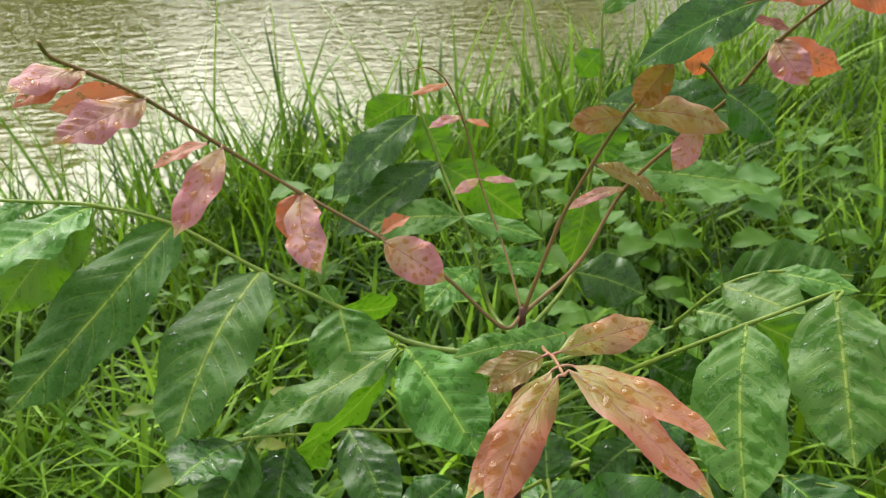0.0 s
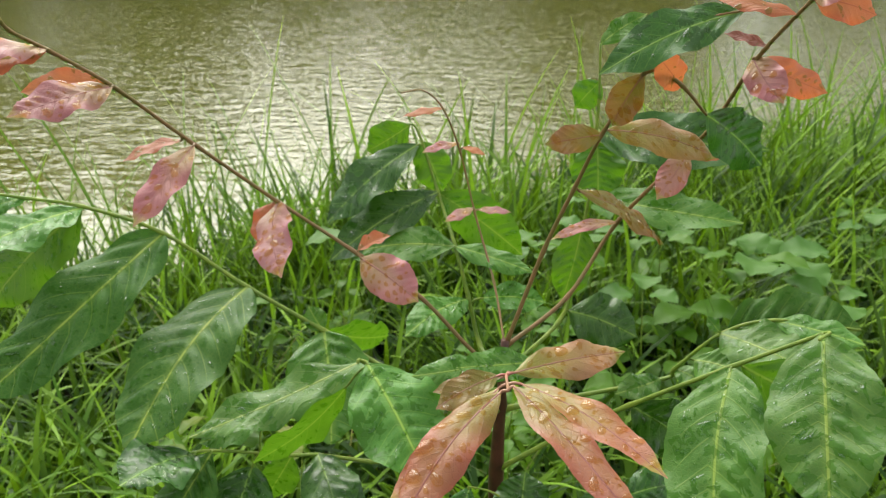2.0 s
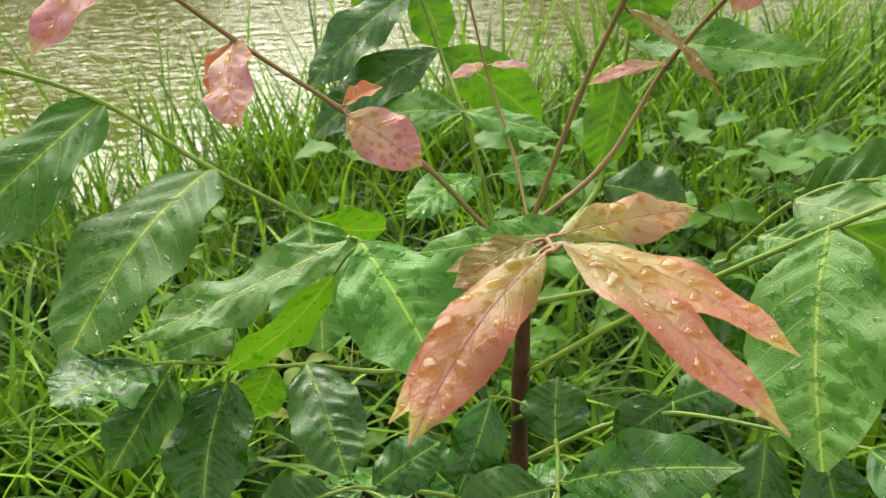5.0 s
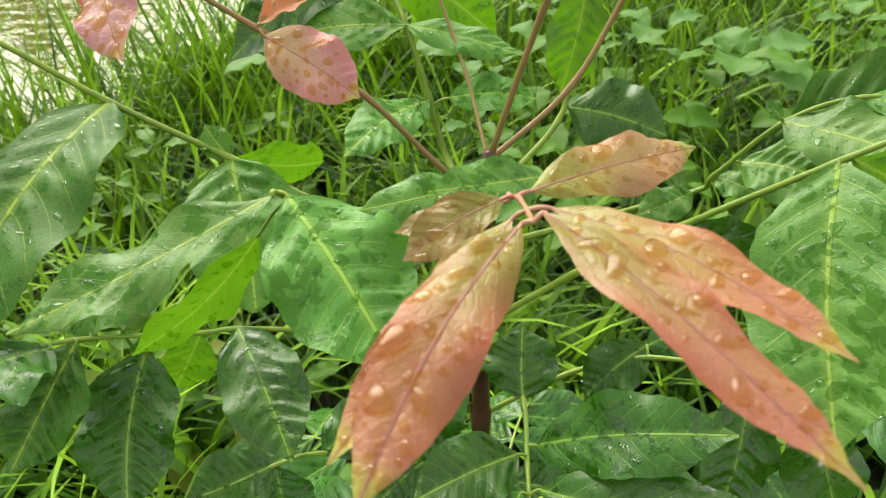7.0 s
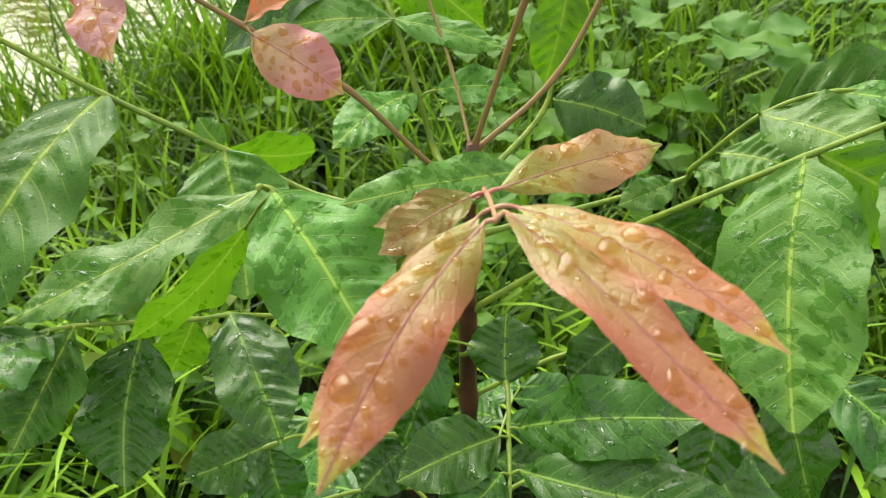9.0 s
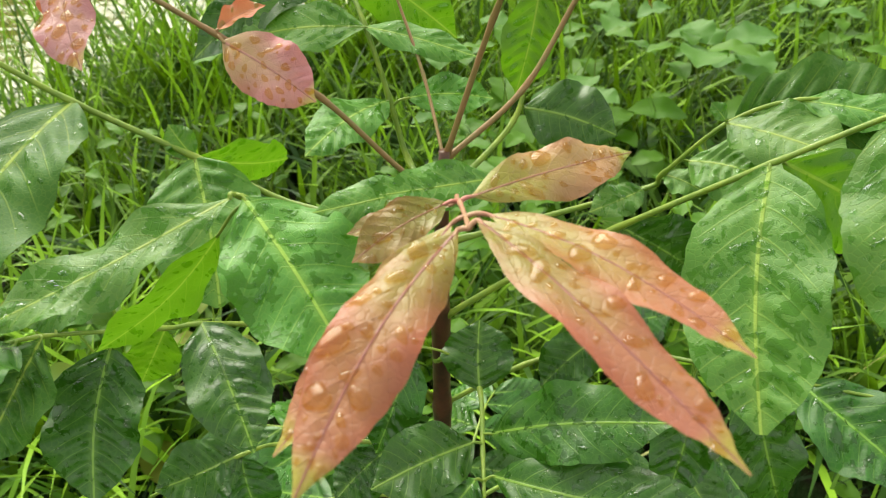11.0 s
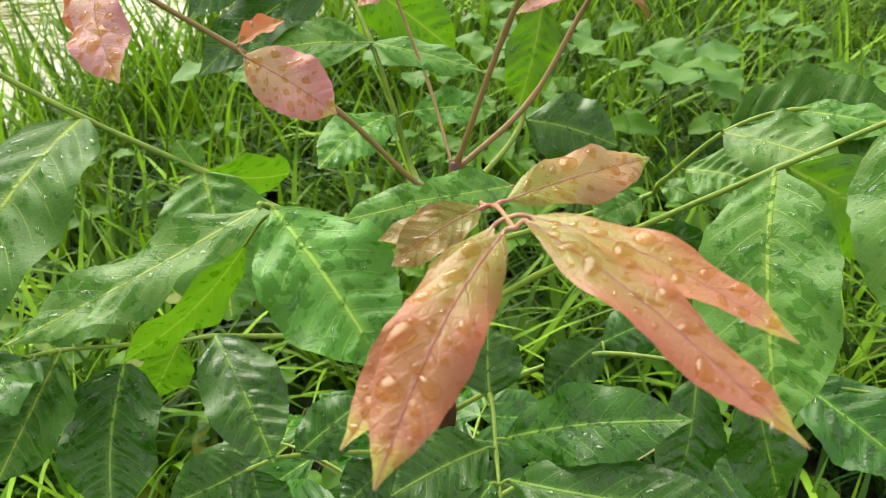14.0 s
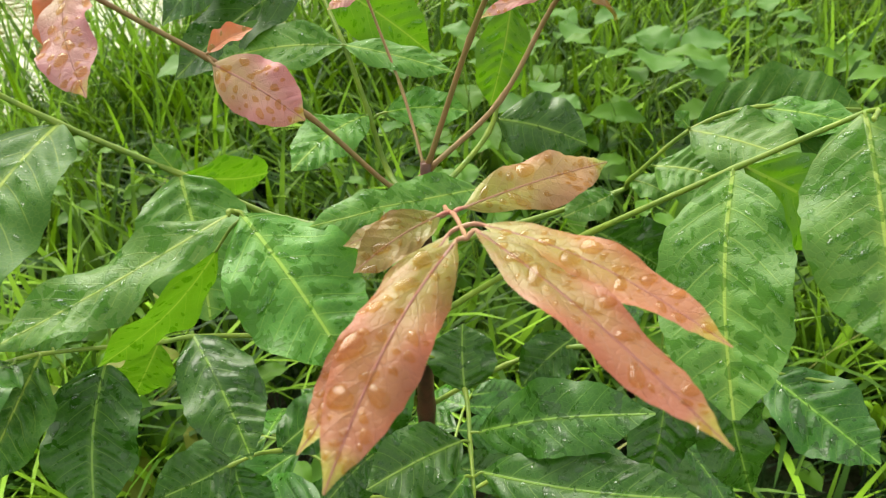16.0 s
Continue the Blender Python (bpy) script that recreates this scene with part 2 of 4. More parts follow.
soil, sn, sl, sb = material("wet_soil")
sl.new(mix_colour(sn, sl, smooth(sn, sl, noise_node(sn, sl, 9, 6), 0.4, 0.62), (0.028, 0.024, 0.012), (0.02, 0.045, 0.008)), sb.inputs["Base Color"])
sb.inputs["Roughness"].default_value, sb.inputs["Specular IOR Level"].default_value = 0.7, 0.2
soil_bump = sn.new("ShaderNodeBump")
soil_bump.inputs["Distance"].default_value = 0.02
sl.new(noise_node(sn, sl, 35, 6), soil_bump.inputs["Height"])
sl.new(soil_bump.outputs[0], sb.inputs["Normal"])

pond, pn, pl, pb = material("muddy_rippled_water")
pl.new(mix_colour(pn, pl, noise_node(pn, pl, 0.6, 3), (0.10, 0.105, 0.018), (0.12, 0.122, 0.026)), pb.inputs["Base Color"])
pb.inputs["Roughness"].default_value, pb.inputs["IOR"].default_value = 0.02, 1.33
place = pn.new("ShaderNodeTexCoord").outputs["Object"]
squeeze = pn.new("ShaderNodeMapping")
squeeze.inputs["Scale"].default_value = (0.55, 1.0, 1.0)
pl.new(place, squeeze.inputs["Vector"])
ripple = math_node(pn, pl, "ADD", noise_node(pn, pl, 9.5, 2, squeeze.outputs[0], 0.5), math_node(pn, pl, "MULTIPLY", noise_node(pn, pl, 28, 2, squeeze.outputs[0], 0.3), 0.45))
pond_bump = pn.new("ShaderNodeBump")
pond_bump.inputs["Strength"].default_value, pond_bump.inputs["Distance"].default_value = 1.0, 0.012
reach = pn.new("ShaderNodeSeparateXYZ")
pl.new(place, reach.inputs[0])
pl.new(math_node(pn, pl, "MULTIPLY", ripple, smooth(pn, pl, reach.outputs[1], 2.4, 5.0, 0.14, 1.0)), pond_bump.inputs["Height"])
pl.new(pond_bump.outputs[0], pb.inputs["Normal"])

woods, fn_, fl, fb = material("far_foliage")
fl.new(mix_colour(fn_, fl, noise_node(fn_, fl, 0.9, 5), (0.04, 0.08, 0.02), (0.09, 0.15, 0.035)), fb.inputs["Base Color"])
fb.inputs["Roughness"].default_value = 0.8


# ---- building helpers ----
def mesh_object(name, verts, faces, mat, parent=None, label="", kind="", uvs=None, smooth_faces=True, vein_rows=None):
    me = bpy.data.meshes.new(name)
    me.from_pydata([tuple(v) for v in verts], [], faces)
    if smooth_faces:
        me.polygons.foreach_set("use_smooth", [True] * len(me.polygons))
    if uvs is not None:
        layer = me.uv_layers.new(name="blade")
        index = np.empty(len(me.loops), dtype=np.int32)
        me.loops.foreach_get("vertex_index", index)
        layer.data.foreach_set("uv", np.asarray(uvs, dtype=np.float32)[index].ravel())
    if vein_rows is not None:
        me.attributes.new("vein_row", "FLOAT", "POINT").data.foreach_set("value", np.asarray(vein_rows, dtype=np.float32).ravel())
    me.materials.append(mat)
    ob = new(name, me)
    ob.parent = parent
    return tagged(ob, label, kind=kind)


def spline(points, steps):
    """A smooth line through points (Catmull-Rom)."""
    p = [np.array(q, float) for q in points]
    p = [2 * p[0] - p[1]] + p + [2 * p[-1] - p[-2]]
    line = []
    for i in range(1, len(p) - 2):
        for k in range(steps):
            t = k / steps
            line.append(0.5 * (2 * p[i] + (p[i + 1] - p[i - 1]) * t + (2 * p[i - 1] - 5 * p[i] + 4 * p[i + 1] - p[i + 2]) * t * t
                               + (3 * p[i] - p[i - 1] - 3 * p[i + 1] + p[i + 2]) * t ** 3))
    return np.array(line + [p[-2]])


def tube(line, radii, sides=8):
    verts, faces, side = [], [], np.array((0.3, 0.2, 1.0))
    for i, q in enumerate(line):
        d = line[min(i + 1, len(line) - 1)] - line[max(i - 1, 0)]
        d = d / (np.linalg.norm(d) + 1e-9)
        side = side - d * side.dot(d)
        side /= np.linalg.norm(side) + 1e-9
        other = np.cross(d, side)
        for k in range(sides):
            a = 2 * math.pi * k / sides
            verts.append(q + radii[i] * (math.cos(a) * side + math.sin(a) * other))
        if i:
            for k in range(sides):
                a, b = (i - 1) * sides + k, (i - 1) * sides + (k + 1) % sides
                faces.append((a, b, b + sides, a + sides))
    faces.append(tuple(range(sides))[::-1])
    faces.append(tuple(len(verts) - sides + k for k in range(sides)))
    return verts, faces


OUTLINE_AT = (0, 0.03, 0.08, 0.16, 0.28, 0.42, 0.55, 0.68, 0.78, 0.86, 0.92, 0.955, 0.98, 1.0)
OUTLINE = (0.03, 0.12, 0.33, 0.60, 0.86, 0.99, 1.0, 0.91, 0.75, 0.53, 0.29, 0.14, 0.075, 0.03)
# the same outline with its corners rounded off
ROUND_AT = np.linspace(0, 1, 201)
ROUND = np.interp(ROUND_AT, OUTLINE_AT, OUTLINE)
ROUND[6:-6] = np.convolve(ROUND, np.hanning(13) / np.hanning(13).sum(), "same")[6:-6]
VEIN_PAIRS = 8


def blade_form(base, tip, width, rng, hint, roll, arch, fold, wave, rows=40, cols=12, full=1.0, quilt=0.010, curl=0.0):
    """Grid of a leaf blade: drooping midrib, folded halves, wavy margin, pillowed fields between the side veins."""
    base, tip = np.array(base, float), np.array(tip, float)
    axis = tip - base
    length = np.linalg.norm(axis)
    axis /= length
    up = np.array(hint, float)
    up -= axis * up.dot(axis)
    up /= np.linalg.norm(up)
    across = np.cross(up, axis)
    a = radians(roll)
    up, across = up * math.cos(a) + across * math.sin(a), across * math.cos(a) - up * math.sin(a)
    u = np.linspace(0, 1, rows + 1)[:, None]
    v = np.linspace(-1, 1, cols + 1)[None, :]
    half = width / 2 * np.interp(u, ROUND_AT, ROUND) ** np.where(u < 0.6, rng.uniform(0.75, 1.0) * full, full)
    ph = rng.uniform(0, 6.28, 6)
    # no two margins are alike: slow swells and small teeth, other on either half
    margin = 1 + 0.022 * np.sin(9 * u + ph[4] + 1.7 * np.sign(v)) + 0.022 * np.sin(23 * u + ph[5] * np.sign(v)) + 0.013 * np.sin(64 * u + ph[0] + 2 * np.sign(v))
    half = half * np.where(np.abs(v) > 0.01, margin, 1.0)
    side = np.abs(v) * half / (width / 2)
    vein_row = VEIN_PAIRS * u + 0.16 * np.sin(9 * u + ph[0]) - 2.0 * side ** 1.3 + np.where(v < 0, 0.35, 0.0)
    rise = arch * length * np.sin(math.pi * u ** 0.9) + 0 * v
    rise = rise + fold * half * np.abs(v) ** 1.1 - curl * half * np.abs(v) ** 2.6
    rise = rise + wave * width * (np.sin(2 * math.pi * 2.6 * u + ph[0]) * np.clip(v, 0, 1) ** 2 + np.sin(2 * math.pi * 2.2 * u + ph[1]) * np.clip(-v, 0, 1) ** 2) * np.sin(math.pi * u)
    rise = rise + quilt * width * (1 + 0.5 * np.sin(5 * u + 2 * v + ph[3])) * np.cos(2 * math.pi * vein_row) * np.clip(4 * side, 0, 1) * np.clip(1.25 - side, 0, 1) * 1.6
    bend = 0.035 * length * np.sin(math.pi * u) * math.sin(ph[2])
    lateral = v * half * math.cos(math.atan(fold)) + bend
    grid = base + axis * (u * length + 0 * v)[..., None] + across * (lateral + 0 * u)[..., None] + up * rise[..., None]
    uv = np.stack([u + 0 * v, 0.5 + 0.5 * v * half / (width / 2)], -1)
    return grid, uv, vein_row + 0 * v


def grid_faces(rows, cols):
    return [(i * (cols + 1) + j, i * (cols + 1) + j + 1, (i + 1) * (cols + 1) + j + 1, (i + 1) * (cols + 1) + j) for i in range(rows) for j in range(cols)]


def drop_on(verts, faces, centre, normal, along, size, stretch, height):
    """One bead of water, flat below and domed above, with an uneven rim."""
    other = np.cross(normal, along)
    rings, sides = 5, 14
    centre = centre - normal * 0.0002
    start = len(verts)
    p1, p2 = size * 91000 % 6.28, size * 47000 % 6.28
    for r in range(rings):
        a = r / rings * math.pi / 2
        for k in range(sides):
            b = 2 * math.pi * k / sides
            wob = 1 + (0.16 * math.sin(2 * b + p1) + 0.12 * math.sin(3 * b + p2)) * math.cos(a)
            verts.append(centre + size * wob * math.cos(a) ** 0.8 * (math.cos(b) * stretch * along + math.sin(b) * other) + normal * height * size * math.sin(a))
        if r:
            for k in range(sides):
                p, q = start + (r - 1) * sides + k, start + (r - 1) * sides + (k + 1) % sides
                faces.append((p, q, q + sides, p + sides))
    verts.append(centre + normal * height * size)
    top = len(verts) - 1
    for k in range(sides):
        faces.append((start + (rings - 1) * sides + k, start + (rings - 1) * sides + (k + 1) % sides, top))


# ---- ground, pond and far bank ----
def shore(x):
    """How far away the water's edge lies."""
    return 2.75 + 0.12 * x + 0.42 * max(x, 0) ** 1.5 + 0.12 * math.sin(1.7 * x) - 0.45 * min(1, max(0, (-x - 0.5) / 0.7))


def ground_height(x, y):
    d = shore(x) - y
    if d > 0:
        z = 0.05 * min(d, 2.5) / 2.5 - 0.13 * max(0, 1 - d / 1.2) ** 2
    else:
        z = -0.13 + 0.45 * max(d, -1.5)
    if y > 20:
        z = max(z, min(1.0, (y - 23.5) * 0.3))
    return z + 0.018 * noise.noise((x * 1.7, y * 1.7, 0)) + 0.008 * noise.noise((x * 7, y * 7, 3))


def spread(near, far, count, power):
    return [near + (far - near) * (i / count) ** power for i in range(count + 1)]


gx = [-v for v in spread(0, 400, 70, 4)][:0:-1] + spread(0, 400, 70, 4)
gy = [-v for v in spread(0, 60, 24, 3)][:0:-1] + spread(0, 600, 120, 4)
ground = mesh_object("ground", [(x, y, ground_height(x, y)) for y in gy for x in gx], grid_faces(len(gy) - 1, len(gx) - 1), soil, kind="structure")
tagged(ground, "dark wet soil bank sloping gently to the pond", "ground")
WATER = -0.22
wx, wy = spread(-60, 60, 24, 1), spread(1.2, 40, 16, 2)
water = mesh_object("water", [(x, y, WATER) for y in wy for x in wx], grid_faces(len(wy) - 1, len(wx) - 1), pond, kind="structure")
tagged(water, "olive muddy pond water with small bright ripples", "pond")

rng = np.random.default_rng(5)
# the far bank's trees, which only the water shows, and an added row behind the camera
fv, ff = [], []
for k in range(170):
    if k < 100:
        cx, cy = rng.uniform(-45, 45), rng.uniform(26, 34)
    else:
        # never in view: added to dim the sky that leaves reflect from behind
        cx, cy = rng.uniform(-40, 40), rng.uniform(-34, -22)
    # the tops dip where the water shows the sky
    gap = 1.4 if cx < -12.5 else 0.70 if cx < -7 else 0.82 if cx < 4 else 0.28
    top = rng.uniform(6.5, 9.0) * gap if cy > 0 else rng.uniform(2.0, 3.5)
    for c in range(60):
        h = rng.uniform(0.05, 1)
        r = 1.9 * math.sin(math.pi * min(1, 0.25 + 0.75 * h)) ** 0.7 + 0.2
        ctr = np.array((cx + rng.normal(0, 0.6) * r, cy + rng.normal(0, 0.6) * r, 0.3 + top * h))
        for q in range(3):
            d1, d2 = rng.normal(0, 0.55, 3), rng.normal(0, 0.55, 3)
            s = len(fv)
            fv += [ctr, ctr + d1, ctr + d1 + d2, ctr + d2]
            ff.append((s, s + 1, s + 2, s + 3))
far = mesh_object("far_woods", fv, ff, woods, kind="stuff", smooth_faces=False)
tagged(far, "green trees on the far bank, and an unseen row added behind the camera", "trees")


# ---- grass ----
def blades(places, mat, name, label, length, width, lean, segs=5):
    """Arching blades that taper to a point, one joined sheaf."""
    verts, faces = [], []
    for x, y, scale in places:
        L = length * scale * rng.uniform(0.55, 1.15)
        w = width * rng.uniform(0.5, 1.5)
        a = rng.uniform(0, 2 * math.pi)
        out = np.array((math.cos(a), math.sin(a), 0.0))
        flat = np.array((-math.sin(a), math.cos(a), 0.0))
        bend = lean * rng.uniform(0.3, 1.5)
        q = np.array((x, y, ground_height(x, y) - 0.01))
        tilt = rng.uniform(0.05, 0.35)
        s = len(verts)
        for i in range(segs + 1):
            t = i / segs
            hw = w * (1 - t) ** 0.7 * (0.6 + 0.4 * min(1, 3 * t)) / 2
            if i == segs:
                verts.append(q)
            else:
                verts += [q - flat * hw, q + flat * hw]
            ang = tilt + bend * (t + 0.5 / segs)
            q = q + (out * math.sin(ang) + np.array((0, 0, math.cos(ang)))) * L / segs
        for i in range(segs - 1):
            b = s + 2 * i
            faces.append((b, b + 1, b + 3, b + 2))
        b = s + 2 * (segs - 1)
        faces.append((b, b + 1, b + 2))
    ob = mesh_object(name, verts, faces, mat, kind="stuff")
    return tagged(ob, label, "grass")


def scatter(count, x0, x1, y0, y1, scale, keep=lambda x, y: True, clumps=0):
    made = []
    while len(made) < count:
        x, y = rng.uniform(x0, x1), rng.uniform(y0, y1)
        if y > shore(x) + 0.05 or not keep(x, y):
            continue
        if clumps and noise.noise((x * clumps, y * clumps, 9)) < rng.uniform(-0.5, 0.35):
            continue
        made.append((x, y, scale(x, y)))
    return made


def tufts(count, x0, x1, y0, y1, per, radius, scale, keep=lambda x, y: True):
    """Roots of many blades that spring from common tufts."""
    roots = []
    for x, y, s in scatter(count, x0, x1, y0, y1, scale, keep):
        for k in range(int(per * rng.uniform(0.5, 1.5))):
            roots.append((x + rng.normal(0, radius), y + rng.normal(0, radius), s * rng.uniform(0.6, 1.1)))
    return roots


def low_left(x, y):
    """Shorter towards the left end of the bank."""
    return 0.85 if x < -0.85 and shore(x) - y < 0.9 else 1.0


def clear_of_plant(x, y):
    return math.hypot(x - 0.09, y - 0.5) > 0.12


def thin_left(x, y):
    """Few blades stand at the left end of the water's edge."""
    return x > -0.8 or shore(x) - y > 0.8 or rng.random() < 0.8


TURF = "short dense grass on the bank, coloured near-black for the shade between tufts"
TUFT = "fresh green grass in arching tufts"
blades(scatter(12000, -2.8, 2.0, 0.3, 3.6, lambda x, y: 1.0, clear_of_plant), gap_shade_turf, "short_grass", TURF, 0.17, 0.007, 1.3, 4)
blades(scatter(6000, 0.3, 6.0, 1.5, 10.0, lambda x, y: 1.0), gap_shade_turf, "short_grass", TURF, 0.26, 0.012, 1.2, 4)
blades(scatter(26000, -9.0, 9.0, -6.0, 9.0, lambda x, y: 1.0, lambda x, y: not (-2.8 < x < 2.0 and y > 0.3)), gap_shade_turf, "short_grass", TURF, 0.22, 0.016, 1.3, 3)
blades(tufts(2000, -8.0, 8.0, -5.0, 3.0, 12, 0.05, lambda x, y: 1.0, lambda x, y: abs(x) > 1.3 or y < -0.5), grass_gap_shade, "grass", TUFT, 0.40, 0.018, 1.3, 5)
blades(tufts(640, -2.4, 1.0, 0.75, 3.1, 14, 0.03, low_left, lambda x, y: (y > 0.9 or x < -0.25) and thin_left(x, y)), grass_gap_shade, "grass", TUFT, 0.40, 0.017, 1.3, 6)
blades(tufts(800, 0.4, 4.5, 1.6, 8.0, 13, 0.04, lambda x, y: 1.0, lambda x, y: x < 1.2 + 0.8 * y), grass_gap_shade, "grass", TUFT, 0.48, 0.017, 1.3, 6)
blades(tufts(260, 0.3, 3.5, 1.9, 6.0, 11, 0.04, lambda x, y: 1.0, lambda x, y: x < 1.0 + 0.7 * y), grass_bright, "grass", TUFT, 0.46, 0.014, 1.3, 6)
blades(tufts(95, -1.2, 1.2, 1.9, 3.4, 9, 0.05, low_left, lambda x, y: shore(x) - y < 0.8 and thin_left(x, y)), grass_gap_shade, "reed_grass", "tall arching grass along the water's edge", 0.66, 0.021, 0.95, 7)
blades(scatter(260, -2.2, 2.2, 1.6, 4.4, lambda x, y: 1.0, lambda x, y: shore(x) - y < 0.7 and thin_left(x, y)), grass_bright, "reed_grass", "single tall blades along the water's edge", 0.84, 0.014, 0.7, 7)
blades(scatter(420, -1.9, -0.3, 1.35, 2.4, lambda x, y: 1.0), grass_gap_shade, "reed_grass", "single arching blades in front of the water", 0.64, 0.009, 0.9, 7)
blades(scatter(130, -1.7, 0.4, 1.5, 2.7, lambda x, y: 1.0), grass_bright, "reed_grass", "single fresh blades in front of the water", 0.66, 0.010, 0.8, 7)
blades(tufts(90, -1.2, -0.3, 0.5, 1.05, 12, 0.03, lambda x, y: 1.0), grass_bright, "grass", TUFT, 0.40, 0.015, 1.3, 6)
blades(tufts(70, 0.1, 1.3, 0.62, 1.3, 11, 0.03, lambda x, y: 0.8), grass_gap_shade, "grass", TUFT, 0.36, 0.014, 1.3, 6)
blades(scatter(420, -2.5, 3.5, 0.6, 4.5, lambda x, y: 1.0), grass_dry, "dry_grass", "scattered pale straw blades among the grass", 0.36, 0.005, 1.3)


# ---- weeds behind the sapling ----
def weed(x, y, height, leaf_size, tiers, mat=weed_green, breadth=0.55, label="fresh green broad-leaved weed growing in the grass"):
    thing = tagged(new("weed_plant"), label, "weed", "weeds on the bank")
    z = ground_height(x, y)
    thing.location = (x, y, z)
    lean = rng.normal(0, 0.06, 2)
    line = spline([(0, 0, -0.02), (lean[0] * 0.4, lean[1] * 0.4, height * 0.5), (lean[0], lean[1], height)], 6)
    v, f = tube(line, np.linspace(0.0025, 0.001, len(line)), 5)
    mesh_object("stem", v, f, greenstalk, thing)
    turn = rng.uniform(0, 6.28)
    for k in range(tiers):
        t = 0.35 + 0.65 * k / max(1, tiers - 1)
        at = line[min(len(line) - 1, int(t * (len(line) - 1)))]
        for side in range(3 if k == tiers - 1 else 2):
            a = turn + k * 1.57 + side * (2.1 if k == tiers - 1 else math.pi) + rng.normal(0, 0.2)
            size = leaf_size * rng.uniform(0.7, 1.1) * (0.7 if k == tiers - 1 else 1)
            out = np.array((math.cos(a), math.sin(a), rng.uniform(-0.12, 0.18)))
            start = at + out * size * 0.25
            grid, uv, _ = blade_form(start, start + out * size, size * breadth * rng.uniform(0.88, 1.12), rng, (0, 0, 1), rng.normal(0, 8), 0.10, 0.2, 0.06, 14, 6)
            mesh_object("leaf", grid.reshape(-1, 3), grid_faces(14, 6), mat, thing, uvs=uv.reshape(-1, 2))
    return thing


for k in range(26):
    x = rng.uniform(0.0, 1.9)
    y = rng.uniform(1.1, 1.5) + 0.8 * x * rng.uniform(0.2, 1)
    weed(x, y, rng.uniform(0.22, 0.42), rng.uniform(0.08, 0.14), 3)
for k in range(15):
    weed(rng.uniform(-0.35, 0.95), rng.uniform(0.72, 1.25), rng.uniform(0.16, 0.34), rng.uniform(0.07, 0.11), 3)
BROAD = "weed with broad rounded pale green leaves"
for x, y in ((0.38, 1.78), (0.66, 1.82), (0.42, 1.45), (0.93, 1.90), (0.24, 1.66), (0.72, 1.50), (0.55, 1.60), (1.12, 2.05), (0.30, 1.95), (0.12, 1.62), (0.86, 1.66), (-0.42, 1.5)):
    weed(x + rng.normal(0, 0.03), y, rng.uniform(0.30, 0.40), rng.uniform(0.11, 0.15), 2, broad_green, 0.8, BROAD)
YELLOW = "weed with yellowing brown-spotted leaves in the grass"
weed(-0.32, 0.84, 0.36, 0.075, 3, weed_yellow, label=YELLOW)
weed(-0.25, 0.90, 0.33, 0.06, 3, weed_yellow, label=YELLOW)
for k in range(18):
    weed(rng.uniform(-1.3, 0.15), rng.uniform(0.8, 1.5), rng.uniform(0.18, 0.32), rng.uniform(0.05, 0.08), 3)


# ---- the sapling ----
sapling = tagged(new("sapling"), "rain-wet young tree with green leaves and pink-red new shoots", "sapling")
sapling.location = (0.09, 0.5, 0.0)
BASE = np.array((0.09, 0.5, 0.0))
trunk_line = spline([(0.005, 0.0, -0.03), (0.003, 0.004, 0.15), (0.0, 0.0, 0.34), (0.004, -0.002, 0.55), (0.004, 0.001, 0.70), (0.007, 0.004, 0.822)], 10)
trunk_r = [0.0085 - 0.0036 * i / (len(trunk_line) - 1) - 0.0026 * max(0, 5 * i / (len(trunk_line) - 1) - 4) + 0.0012 * max(0, math.sin(i * 1.15)) ** 4 + 0.0004 * random.random() for i in range(len(trunk_line))]
tv, tf = tube(trunk_line, trunk_r, 14)
mesh_object("trunk", tv, tf, bark, sapling, "wet red-brown knobbly stem")
DROPS, LINES = {}, {}


def compound_leaf(label, mat, radius, *points, hanging=False):
    """One stalk on the trunk; its leaflets hang on it."""
    line = spline([np.array(p) - BASE for p in points], 7)
    n = len(line)
    radii = [radius * (1.35 - 0.75 * i / (n - 1)) * (1.0 + (0.28 if i % 7 == 0 and 0 < i < n - 1 else 0)) for i in range(n)]
    radii[0] *= 1.6
    v, f = tube(line, radii, 8)
    ob = mesh_object("leaf_stalk", v, f, mat, sapling, label)
    DROPS[ob.name, False], DROPS[ob.name, True] = ([], []), ([], [])
    LINES[ob.name] = line
    if hanging:
        verts, faces = DROPS[ob.name, False]
        for i in range(3, n - 1):
            if rng.random() < 0.9:
                drop_on(verts, faces, line[i] - np.array((0, 0, radii[i])), np.array((0, 0, -1.0)), np.array((1.0, 0, 0)), rng.uniform(0.0009, 0.0017), 1.0, 1.1)
    return ob


